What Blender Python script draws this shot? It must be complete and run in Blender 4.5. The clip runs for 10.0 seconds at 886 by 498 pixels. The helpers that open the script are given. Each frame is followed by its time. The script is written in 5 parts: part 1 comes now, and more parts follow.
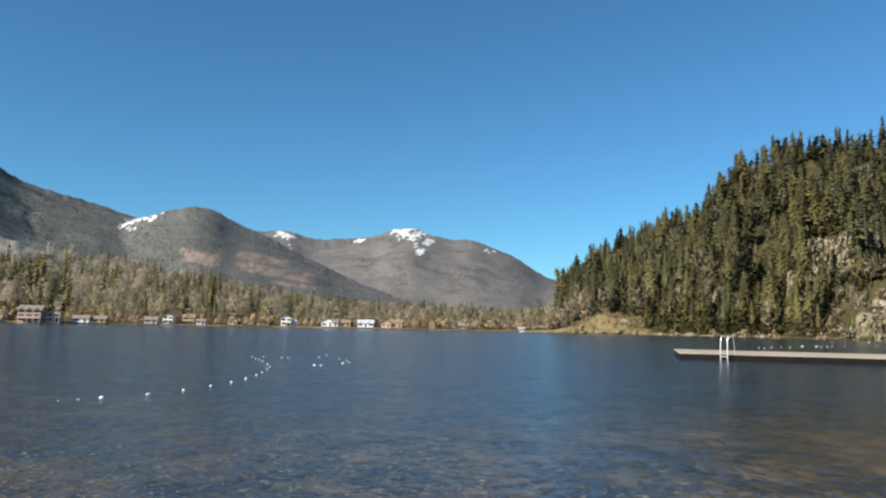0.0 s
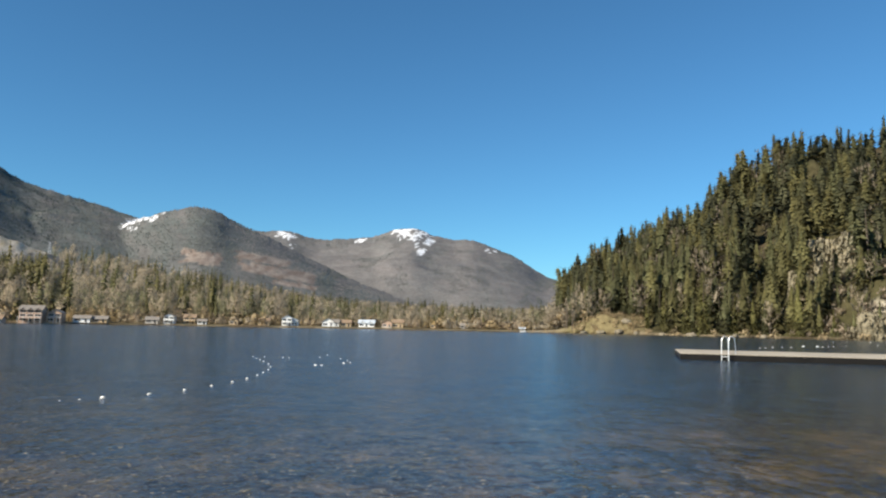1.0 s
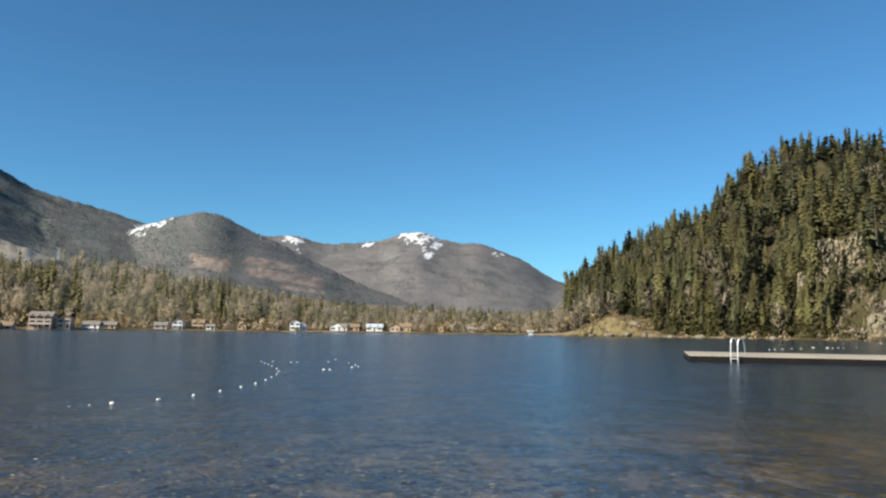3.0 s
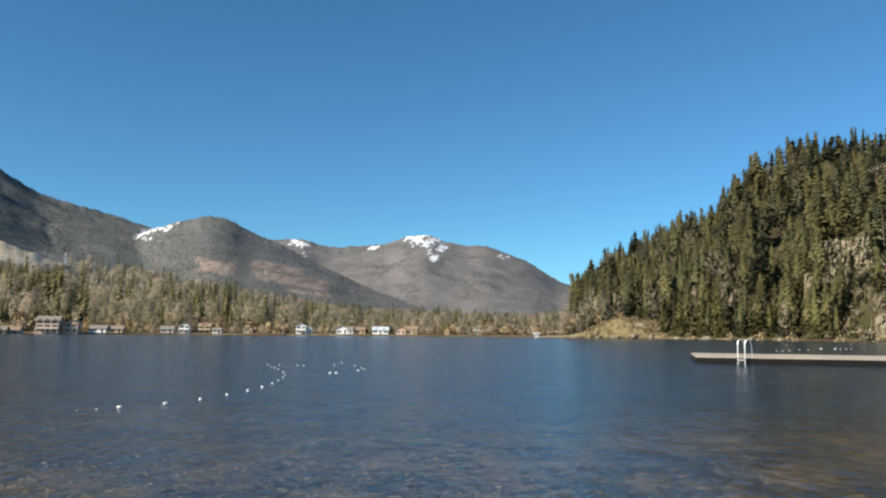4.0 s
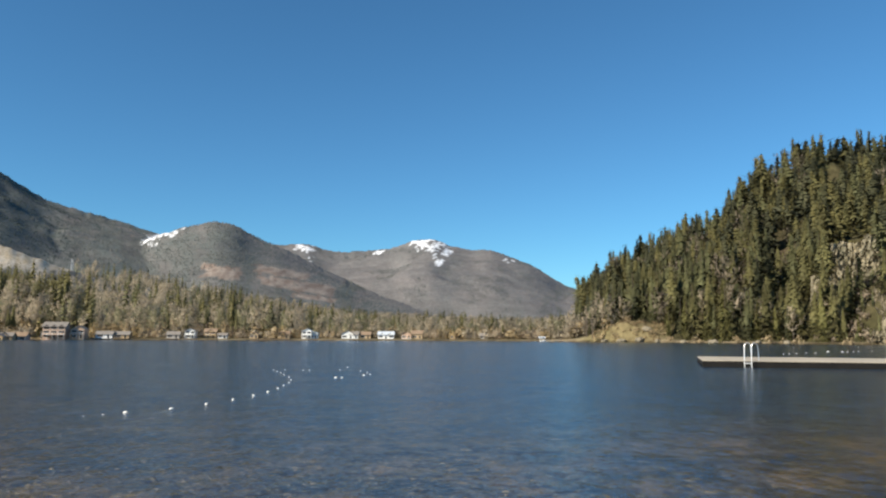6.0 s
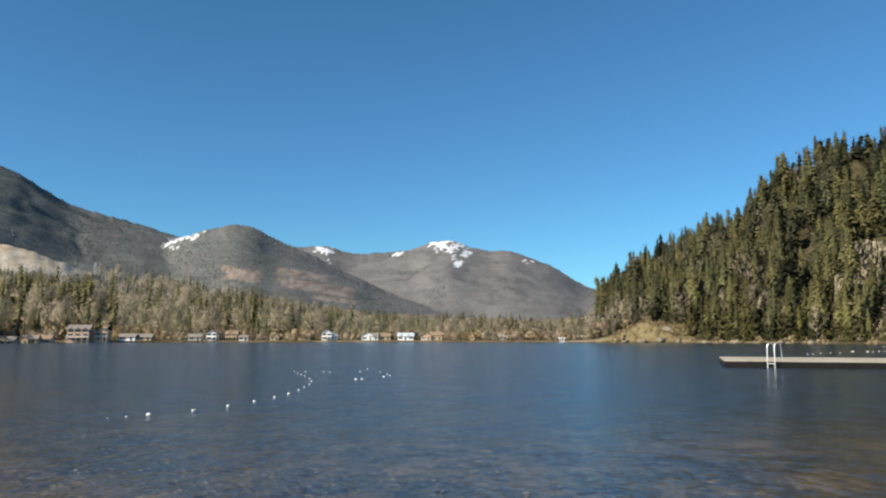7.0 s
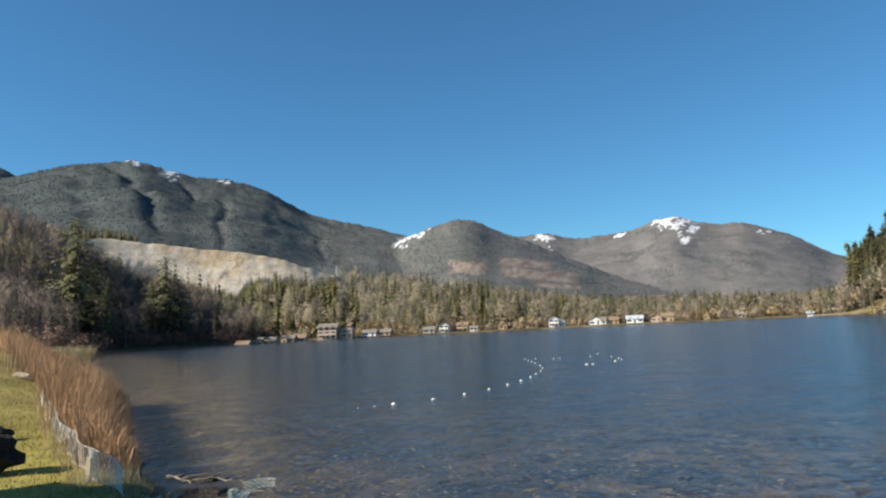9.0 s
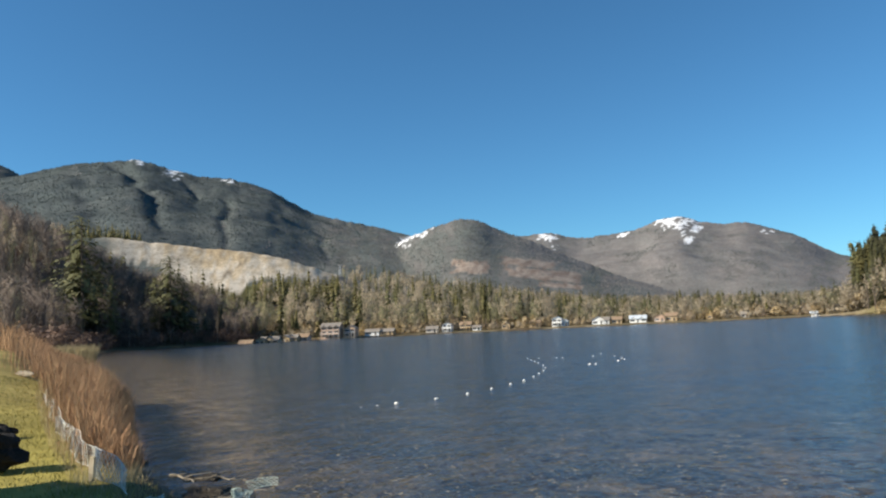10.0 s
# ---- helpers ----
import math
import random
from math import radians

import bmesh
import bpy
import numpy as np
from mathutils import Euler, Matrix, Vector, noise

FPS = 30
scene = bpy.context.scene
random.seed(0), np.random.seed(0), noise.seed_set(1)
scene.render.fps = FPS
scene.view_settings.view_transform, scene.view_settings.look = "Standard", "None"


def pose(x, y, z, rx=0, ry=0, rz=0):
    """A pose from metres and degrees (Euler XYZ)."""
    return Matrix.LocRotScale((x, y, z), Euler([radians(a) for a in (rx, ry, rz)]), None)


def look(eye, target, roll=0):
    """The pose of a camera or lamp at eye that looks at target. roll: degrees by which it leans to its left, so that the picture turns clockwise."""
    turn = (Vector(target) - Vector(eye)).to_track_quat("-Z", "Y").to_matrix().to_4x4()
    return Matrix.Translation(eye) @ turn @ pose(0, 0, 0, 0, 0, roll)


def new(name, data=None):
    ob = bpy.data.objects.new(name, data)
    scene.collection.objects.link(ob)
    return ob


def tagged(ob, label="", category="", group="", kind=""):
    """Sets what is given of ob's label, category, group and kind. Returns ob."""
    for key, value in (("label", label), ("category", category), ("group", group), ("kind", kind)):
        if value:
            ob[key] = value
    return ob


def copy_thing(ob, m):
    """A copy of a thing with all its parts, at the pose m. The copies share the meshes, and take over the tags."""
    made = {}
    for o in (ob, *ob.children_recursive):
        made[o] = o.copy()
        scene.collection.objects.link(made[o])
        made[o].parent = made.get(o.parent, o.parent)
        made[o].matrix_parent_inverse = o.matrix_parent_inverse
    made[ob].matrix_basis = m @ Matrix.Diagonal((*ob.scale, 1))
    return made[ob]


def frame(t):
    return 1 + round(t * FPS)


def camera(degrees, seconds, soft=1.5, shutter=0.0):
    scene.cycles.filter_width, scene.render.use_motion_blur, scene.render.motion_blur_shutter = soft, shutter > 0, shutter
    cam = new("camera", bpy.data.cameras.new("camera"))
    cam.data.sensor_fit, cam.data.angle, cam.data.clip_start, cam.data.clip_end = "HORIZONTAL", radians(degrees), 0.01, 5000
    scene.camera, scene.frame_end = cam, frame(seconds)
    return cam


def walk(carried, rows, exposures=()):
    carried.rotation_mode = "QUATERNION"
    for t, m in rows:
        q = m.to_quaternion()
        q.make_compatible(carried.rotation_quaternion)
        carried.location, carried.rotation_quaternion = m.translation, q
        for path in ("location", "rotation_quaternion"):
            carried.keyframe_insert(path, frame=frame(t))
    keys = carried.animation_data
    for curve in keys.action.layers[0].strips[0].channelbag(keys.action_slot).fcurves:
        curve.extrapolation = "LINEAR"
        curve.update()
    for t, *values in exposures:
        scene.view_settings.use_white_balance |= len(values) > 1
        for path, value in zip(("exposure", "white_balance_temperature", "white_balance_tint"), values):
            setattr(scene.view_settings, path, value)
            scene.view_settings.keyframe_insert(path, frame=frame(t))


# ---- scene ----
cam = camera(60.0, 10.0, soft=2.15)
EYE_Z = 2.2
# seconds, yaw to the left, pitch up, roll
TURNS = [
    (0.0, 0.00, 5.70, 1.10), (0.5, -0.03, 5.75, 1.06), (1.0, 0.07, 5.70, 1.10), (1.5, 0.15, 5.64, 1.05),
    (2.0, 0.37, 5.94, 0.98), (2.5, 0.47, 5.92, 0.86), (4.0, 1.04, 6.15, 0.48), (4.5, 1.18, 6.23, 0.40),
    (5.0, 1.17, 6.30, 0.40), (5.5, 1.25, 6.40, 0.34), (6.3, 1.50, 6.50, 0.22), (7.0, 2.85, 6.56, 0.02), (7.5, 9.78, 6.35, -0.65),
    (8.0, 15.93, 5.95, -2.00), (8.5, 18.55, 5.96, -2.71), (9.0, 19.32, 5.96, -2.81), (9.5, 19.39, 5.87, -2.81), (10.0, 19.55, 5.93, -2.72)]
walk(cam, [(t, pose(0, 0, EYE_Z, 90 + p, 0, y) @ pose(0, 0, 0, 0, 0, r)) for t, y, p, r in TURNS])

# ---- light ----
SUN_AZ, SUN_EL = 124.0, 31.0        # to the left of straight ahead, above the horizon
sun_way = Vector((-math.sin(radians(SUN_AZ)) * math.cos(radians(SUN_EL)), math.cos(radians(SUN_AZ)) * math.cos(radians(SUN_EL)), math.sin(radians(SUN_EL))))
world = bpy.data.worlds.new("sky")
scene.world = world
world.use_nodes = True
wn = world.node_tree
sky = wn.nodes.new("ShaderNodeTexSky")
sky.sky_type, sky.sun_disc = "NISHITA", False
sky.sun_elevation, sky.sun_rotation = radians(SUN_EL), radians(360 - SUN_AZ)
sky.air_density, sky.dust_density, sky.ozone_density = 0.86, 0.06, 6.5
wn.nodes["Background"].inputs["Strength"].default_value = 0.076
tint = wn.nodes.new("ShaderNodeMix")
tint.data_type, tint.blend_type = "RGBA", "MULTIPLY"
tint.inputs["Factor"].default_value = 1.0
tint.inputs["B"].default_value = (0.645, 1.0, 1.0, 1)      # clear cold winter air
wn.links.new(sky.outputs[0], tint.inputs["A"])
wn.links.new(tint.outputs["Result"], wn.nodes["Background"].inputs["Color"])
sun_lamp = bpy.data.lights.new("sun", "SUN")
sun_lamp.energy, sun_lamp.angle, sun_lamp.color = 5.0, radians(0.53), (1.0, 0.90, 0.74)
sun = new("sun", sun_lamp)
sun.matrix_world = look(sun_way * 50, (0, 0, 0))
scene.view_settings.exposure = 0.80


# ---- materials ----
def ramp_mix(nt, fac, a, b):
    m = nt.nodes.new("ShaderNodeMix")
    m.data_type = "RGBA"
    nt.links.new(fac, m.inputs["Factor"])
    for sock, v in ((m.inputs["A"], a), (m.inputs["B"], b)):
        if isinstance(v, tuple):
            sock.default_value = (*v, 1)
        else:
            nt.links.new(v, sock)
    return m.outputs["Result"]


def noise_fac(nt, scale, detail=4, lo=0.3, hi=0.7, coord="Object", stretch=(1, 1, 1)):
    tc = nt.nodes.new("ShaderNodeTexCoord")
    mp = nt.nodes.new("ShaderNodeMapping")
    mp.inputs["Scale"].default_value = stretch
    n = nt.nodes.new("ShaderNodeTexNoise")
    n.inputs["Scale"].default_value, n.inputs["Detail"].default_value = scale, detail
    nt.links.new(tc.outputs[coord], mp.inputs["Vector"])
    nt.links.new(mp.outputs[0], n.inputs["Vector"])
    r = nt.nodes.new("ShaderNodeMapRange")
    r.inputs["From Min"].default_value, r.inputs["From Max"].default_value = lo, hi
    nt.links.new(n.outputs[0], r.inputs["Value"])
    return r.outputs[0]


def add_bump(nt, bsdf, height, strength=0.5, distance=0.02):
    b = nt.nodes.new("ShaderNodeBump")
    b.inputs["Strength"].default_value, b.inputs["Distance"].default_value = strength, distance
    nt.links.new(height, b.inputs["Height"])
    nt.links.new(b.outputs[0], bsdf.inputs["Normal"])


def material(name, dark, light, scale=3.0, rough=0.8, metal=0.0, bump=0.3, bump_dist=0.02, fine=0.0, vary=0.0, coord="Object", stretch=(1, 1, 1), see=0.0, flake=1.0):
    """Two-tone surface: broad patches and fine grain; vary: change from object to object or piece to piece; see: light that passes through; flake: share of the change between loose pieces."""
    m = bpy.data.materials.new(name)
    m.use_nodes = True
    nt = m.node_tree
    bsdf = nt.nodes["Principled BSDF"]
    a = noise_fac(nt, scale, 5, coord=coord, stretch=stretch)
    col = ramp_mix(nt, a, dark, light)
    g = noise_fac(nt, fine or scale * 9, 3, coord=coord, stretch=stretch)
    mid = tuple(0.55 * (p + q) / 2 for p, q in zip(dark, light))
    f = nt.nodes.new("ShaderNodeMath")
    f.operation = "MULTIPLY"
    f.inputs[1].default_value = 0.45
    nt.links.new(g, f.inputs[0])
    col = ramp_mix(nt, f.outputs[0], col, mid)
    if vary:
        oi = nt.nodes.new("ShaderNodeObjectInfo")
        gi = nt.nodes.new("ShaderNodeNewGeometry")
        s = nt.nodes.new("ShaderNodeMath")
        s.operation = "MULTIPLY_ADD"
        s.inputs[1].default_value = flake
        nt.links.new(gi.outputs["Random Per Island"], s.inputs[0])
        nt.links.new(oi.outputs["Random"], s.inputs[2])
        r = nt.nodes.new("ShaderNodeMapRange")
        r.inputs["From Max"].default_value = 1 + flake
        r.inputs["To Min"].default_value, r.inputs["To Max"].default_value = 1 - vary, 1 + vary
        nt.links.new(s.outputs[0], r.inputs["Value"])
        hs = nt.nodes.new("ShaderNodeHueSaturation")
        nt.links.new(r.outputs[0], hs.inputs["Value"])
        nt.links.new(col, hs.inputs["Color"])
        col = hs.outputs[0]
    nt.links.new(col, bsdf.inputs["Base Color"])
    bsdf.inputs["Roughness"].default_value, bsdf.inputs["Metallic"].default_value = rough, metal
    bsdf.inputs["Specular IOR Level"].default_value = 0.3
    if see:
        thin = nt.nodes.new("ShaderNodeBsdfTranslucent")
        nt.links.new(col, thin.inputs["Color"])
        both = nt.nodes.new("ShaderNodeMixShader")
        both.inputs[0].default_value = see
        nt.links.new(bsdf.outputs[0], both.inputs[1])
        nt.links.new(thin.outputs[0], both.inputs[2])
        nt.links.new(both.outputs[0], nt.nodes["Material Output"].inputs["Surface"])
    if bump:
        add_bump(nt, bsdf, g, bump, bump_dist)
    return m


M_BARK = material("bark", (0.06, 0.045, 0.035), (0.16, 0.13, 0.10), 2.0, 0.9)
M_FIR = material("fir_needles", (0.074, 0.077, 0.034), (0.232, 0.205, 0.076), 0.10, 0.75, bump=0, fine=0.25, vary=0.32, see=0.25, flake=0.2)
M_CEDAR_NEEDLE = material("olive_cedar_needles", (0.105, 0.105, 0.034), (0.235, 0.215, 0.075), 0.25, 0.75, bump=0, fine=0.8, vary=0.15, see=0.2)
# darker copy of the fir needles, shade of the hill trees painted in
M_FIR_SHADED = material("shaded_fir_needles", (0.038, 0.045, 0.027), (0.125, 0.122, 0.058), 0.10, 0.75, bump=0, fine=0.25, vary=0.32, see=0.2, flake=0.2)
M_FIR_GREEN = material("fresh_fir_needles", (0.058, 0.066, 0.034), (0.188, 0.182, 0.076), 0.15, 0.75, bump=0, fine=0.3, vary=0.3, see=0.22, flake=0.2)
M_FIR_YELLOW = material("cedar_needles", (0.088, 0.098, 0.046), (0.190, 0.182, 0.080), 0.2, 0.75, bump=0, fine=0.3, vary=0.3, see=0.25, flake=0.2)
# far needles lightened and greyed: the distance haze is in this colour
M_FIR_HAZED = material("hazed_fir_needles", (0.140, 0.158, 0.152), (0.186, 0.200, 0.188), 0.004, 0.9, bump=0, fine=0.03, vary=0.10, see=0.5)
# darker needles of the western mountain, bluish with haze in the colour
M_FIR_WEST = material("hazed_west_fir_needles", (0.056, 0.078, 0.079), (0.083, 0.106, 0.105), 0.004, 0.9, bump=0, fine=0.03, vary=0.12, see=0.5)
M_BARK_PALE = material("pale_alder_bark", (0.24, 0.215, 0.18), (0.46, 0.42, 0.36), 1.0, 0.9)
# far twigs, paler and greyer than near ones to hold the haze
M_TWIG_HAZED = material("hazed_twigs", (0.228, 0.211, 0.207), (0.292, 0.272, 0.262), 0.004, 0.9, bump=0, fine=0.03, vary=0.10, see=0.4)
M_TWIG = material("grey_twigs", (0.40, 0.338, 0.248), (0.61, 0.530, 0.400), 0.05, 0.9, bump=0, fine=1.0, vary=0.16, see=0.5)
M_TWIG_GREEN = material("mossy_twigs", (0.225, 0.222, 0.130), (0.40, 0.388, 0.240), 0.05, 0.9, bump=0, fine=1.0, vary=0.16, see=0.5)
M_SHRUB = material("rusty_shrub_twigs", (0.32, 0.245, 0.14), (0.54, 0.43, 0.26), 0.05, 0.9, bump=0, fine=1.0, vary=0.16, see=0.35)
M_HILL_TWIG = material("hillside_twigs", (0.20, 0.16, 0.115), (0.38, 0.31, 0.225), 0.05, 0.9, bump=0, fine=1.0, vary=0.16, see=0.35)
# darker grey-purple twigs: the shade of the left slope is in the colour
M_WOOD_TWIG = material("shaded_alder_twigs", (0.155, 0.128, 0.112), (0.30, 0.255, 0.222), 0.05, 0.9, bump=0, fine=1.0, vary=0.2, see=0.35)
M_TWIG_DARK = material("brown_twigs", (0.14, 0.115, 0.085), (0.29, 0.24, 0.175), 0.05, 0.9, bump=0, fine=1.0, vary=0.35, see=0.2)


def ground_material():
    m = bpy.data.materials.new("ground_cover")
    m.use_nodes = True
    nt = m.node_tree
    bsdf = nt.nodes["Principled BSDF"]
    at = nt.nodes.new("ShaderNodeAttribute")
    at.attribute_name = "cover"
    big = noise_fac(nt, 0.012, 6, 0.35, 0.65, stretch=(1, 0.5, 2.5))
    mid = noise_fac(nt, 0.09, 4, 0.35, 0.65, stretch=(1, 0.6, 1.6))
    small = noise_fac(nt, 2.2, 5, 0.3, 0.7)
    col = at.outputs["Color"]
    for fac, lo, hi in ((big, 0.86, 1.10), (mid, 0.84, 1.14), (noise_fac(nt, 0.45, 4, 0.3, 0.7), 0.75, 1.2), (small, 0.78, 1.15)):
        r = nt.nodes.new("ShaderNodeMapRange")
        r.inputs["To Min"].default_value, r.inputs["To Max"].default_value = lo, hi
        nt.links.new(fac, r.inputs["Value"])
        v = nt.nodes.new("ShaderNodeVectorMath")
        v.operation = "SCALE"
        nt.links.new(col, v.inputs[0])
        nt.links.new(r.outputs[0], v.inputs["Scale"])
        col = v.outputs[0]
    nt.links.new(col, bsdf.inputs["Base Color"])
    bsdf.inputs["Roughness"].default_value = 0.95
    bsdf.inputs["Specular IOR Level"].default_value = 0.1
    add_bump(nt, bsdf, small, 0.5, 0.04)
    return m


def bed_material():
    """Pebbles of mixed brown, olive and grey under the shallow water."""
    m = bpy.data.materials.new("pebble_bed")
    m.use_nodes = True
    nt = m.node_tree
    bsdf = nt.nodes["Principled BSDF"]
    at = nt.nodes.new("ShaderNodeAttribute")
    at.attribute_name = "cover"
    tc = nt.nodes.new("ShaderNodeTexCoord")
    col = at.outputs["Color"]
    for scale, lo, hi in ((5.0, 0.35, 1.7), (1.6, 0.6, 1.45)):
        v = nt.nodes.new("ShaderNodeTexVoronoi")
        v.inputs["Scale"].default_value = scale
        mp = nt.nodes.new("ShaderNodeMapping")
        mp.inputs["Scale"].default_value = (1.0, 0.55, 1.0)
        nt.links.new(tc.outputs["Object"], mp.inputs["Vector"])
        nt.links.new(mp.outputs[0], v.inputs["Vector"])
        sep = nt.nodes.new("ShaderNodeSeparateColor")
        nt.links.new(v.outputs["Color"], sep.inputs[0])
        r = nt.nodes.new("ShaderNodeMapRange")
        r.inputs["To Min"].default_value, r.inputs["To Max"].default_value = lo, hi
        nt.links.new(sep.outputs[0], r.inputs["Value"])
        k = nt.nodes.new("ShaderNodeVectorMath")
        k.operation = "SCALE"
        nt.links.new(col, k.inputs[0])
        nt.links.new(r.outputs[0], k.inputs["Scale"])
        col = k.outputs[0]
    nt.links.new(col, bsdf.inputs["Base Color"])
    bsdf.inputs["Roughness"].default_value = 0.9
    add_bump(nt, bsdf, noise_fac(nt, 7.0, 3), 0.6, 0.05)
    return m


def water_material():
    m = bpy.data.materials.new("lake_water")
    m.use_nodes = True
    nt = m.node_tree
    nt.nodes.remove(nt.nodes["Principled BSDF"])
    gloss = nt.nodes.new("ShaderNodeBsdfGlossy")
    gloss.inputs["Roughness"].default_value = 0.13
    gloss.inputs["Color"].default_value = (0.65, 0.69, 0.755, 1)
    clear = nt.nodes.new("ShaderNodeBsdfRefraction")
    clear.inputs["Color"].default_value = (0.86, 0.90, 0.84, 1)
    clear.inputs["IOR"].default_value, clear.inputs["Roughness"].default_value = 1.33, 0.0
    fres = nt.nodes.new("ShaderNodeFresnel")
    fres.inputs["IOR"].default_value = 1.33
    mix = nt.nodes.new("ShaderNodeMixShader")
    h = None
    for scale, amount, stretch in ((0.3, 0.8, (1.0, 0.8, 1)), (1.1, 0.9, (1.3, 0.8, 1)), (3.4, 0.95, (1.2, 0.75, 1)), (8.0, 0.22, (1.2, 0.8, 1))):
        n = noise_fac(nt, scale, 3, 0.2, 0.8, stretch=stretch)
        k = nt.nodes.new("ShaderNodeMath")
        k.operation = "MULTIPLY_ADD"
        k.inputs[1].default_value = amount
        nt.links.new(n, k.inputs[0])
        if h is not None:
            nt.links.new(h, k.inputs[2])
        else:
            k.inputs[2].default_value = 0
        h = k.outputs[0]
    b = nt.nodes.new("ShaderNodeBump")
    b.inputs["Strength"].default_value, b.inputs["Distance"].default_value = 1.0, WAVE
    nt.links.new(h, b.inputs["Height"])
    for n in (gloss, fres, clear):
        nt.links.new(b.outputs[0], n.inputs["Normal"])
    nt.links.new(fres.outputs[0], mix.inputs[0])
    nt.links.new(clear.outputs[0], mix.inputs[1])
    nt.links.new(gloss.outputs[0], mix.inputs[2])
    nt.links.new(mix.outputs[0], nt.nodes["Material Output"].inputs["Surface"])
    return m


WAVE = 0.026
M_GROUND = ground_material()
M_BED = bed_material()
M_WATER = water_material()


# ---- mesh helpers ----
def part(name, bm, mat, parent=None, label=""):
    me = bpy.data.meshes.new(name)
    bm.to_mesh(me)
    bm.free()
    me.materials.append(mat)
    ob = new(name, me)
    if parent is not None:
        ob.parent = parent
    return tagged(ob, label)


def leaf_normals(V, F, rise=0.30, own=0.15):
    """Faces wound outwards, and normals that round the loose flakes of a crown into one form."""
    V, F = np.asarray(V, float), np.asarray(F)
    out = V * (1, 1, rise) + (0, 0, -0.40 * rise)
    out /= np.linalg.norm(out, axis=1, keepdims=True) + 1e-9
    g = np.cross(V[F[:, 1]] - V[F[:, 0]], V[F[:, 2]] - V[F[:, 0]])
    g /= np.linalg.norm(g, axis=1, keepdims=True) + 1e-9
    inward = (g * out[F[:, 0]]).sum(1) < 0
    F = np.where(inward[:, None], F[:, ::-1], F)
    N = out.copy()
    for k in range(3):
        N[F[:, k]] += own * np.where(inward, -1, 1)[:, None] * g
    return F, N / (np.linalg.norm(N, axis=1, keepdims=True) + 1e-9)


def tri_mesh(name, V, F, mat, parent=None, label="", normals=None):
    """A mesh of triangles from numpy arrays."""
    me = bpy.data.meshes.new(name)
    V, F = np.asarray(V, np.float32), np.asarray(F, np.int32)
    me.vertices.add(len(V))
    me.vertices.foreach_set("co", V.ravel())
    me.loops.add(F.size)
    me.loops.foreach_set("vertex_index", F.ravel())
    me.polygons.add(len(F))
    me.polygons.foreach_set("loop_start", np.arange(0, F.size, F.shape[1], dtype=np.int32))
    me.materials.append(mat)
    if normals is not None:
        at = me.attributes.new("custom_normal", "FLOAT_VECTOR", "POINT")
        at.data.foreach_set("vector", np.asarray(normals, np.float32).ravel())
    me.update(calc_edges=True)
    ob = new(name, me)
    if parent is not None:
        ob.parent = parent
    return tagged(ob, label)


def spread(template, places, rng, leafy=0.3):
    """Many copies of a template (V, F) in one set of arrays with normals; places: x, y, z, height, width."""
    V, F = template
    N = V
    if leafy > 0:
        F, N = leaf_normals(V, F, leafy)
    P = np.asarray(places, float)
    a = rng.uniform(0, 2 * np.pi, len(P))
    c, s = np.cos(a)[:, None], np.sin(a)[:, None]
    X = (V[None, :, 0] * c - V[None, :, 1] * s) * P[:, 4:5] + P[:, 0:1]
    Y = (V[None, :, 0] * s + V[None, :, 1] * c) * P[:, 4:5] + P[:, 1:2]
    Z = V[None, :, 2] * P[:, 3:4] + P[:, 2:3]
    NX, NY = N[None, :, 0] * c - N[None, :, 1] * s, N[None, :, 0] * s + N[None, :, 1] * c
    NN = np.stack([NX, NY, np.broadcast_to(N[None, :, 2], NX.shape)], -1).reshape(-1, 3)
    VV = np.stack([X, Y, Z], -1).reshape(-1, 3)
    FF = (F[None] + (np.arange(len(P)) * len(V))[:, None, None]).reshape(-1, F.shape[1])
    return VV, FF, NN


def box(bm, x0, y0, z0, x1, y1, z1):
    m = Matrix.Translation(((x0 + x1) / 2, (y0 + y1) / 2, (z0 + z1) / 2)) @ Matrix.Diagonal((x1 - x0, y1 - y0, z1 - z0, 1))
    return bmesh.ops.create_cube(bm, size=1, matrix=m)["verts"]


def tube(bm, pts, r0, r1=None, sides=6):
    """A tapered round bar along points."""
    r1 = r0 if r1 is None else r1
    pts = [Vector(p) for p in pts]
    rings = []
    for i, p in enumerate(pts):
        d = (pts[min(i + 1, len(pts) - 1)] - pts[max(i - 1, 0)]).normalized()
        u = d.orthogonal().normalized()
        if rings:
            u = (last - d * last.dot(d)).normalized()
        last = u
        w = d.cross(u)
        r = r0 + (r1 - r0) * i / (len(pts) - 1)
        rings.append([bm.verts.new(p + (u * math.cos(k) + w * math.sin(k)) * r) for k in [2 * math.pi * j / sides for j in range(sides)]])
    for a, b in zip(rings, rings[1:]):
        for j in range(sides):
            bm.faces.new((a[j], a[(j + 1) % sides], b[(j + 1) % sides], b[j]))
    bm.faces.new(rings[0][::-1])
    bm.faces.new(rings[-1])


def polar(az, d):
    return -math.sin(radians(az)) * d, math.cos(radians(az)) * d


# ---- lie of the land ----
SHORE = np.array([
    (70, -4), (20, 1), (5, 3), (-2, 5), (-4.6, 6.6), (-6.2, 8.5), (-7.3, 9.3), (-9.4, 10.9), (-11.6, 13.0), (-15.3, 17.2), (-19.0, 21.2), (-29, 30.5), (-43, 43.2),
    (-58, 58.5), (-72, 74), (-92, 94), (-140, 142), (-172, 186), (-184, 224), (-186, 262), (-178, 300), (-120, 330), (-62, 345), (0, 350),
    (38, 345), (60, 335), (85, 312), (105, 290), (125, 262), (148, 235), (190, 180), (210, 90), (150, 20)], float)


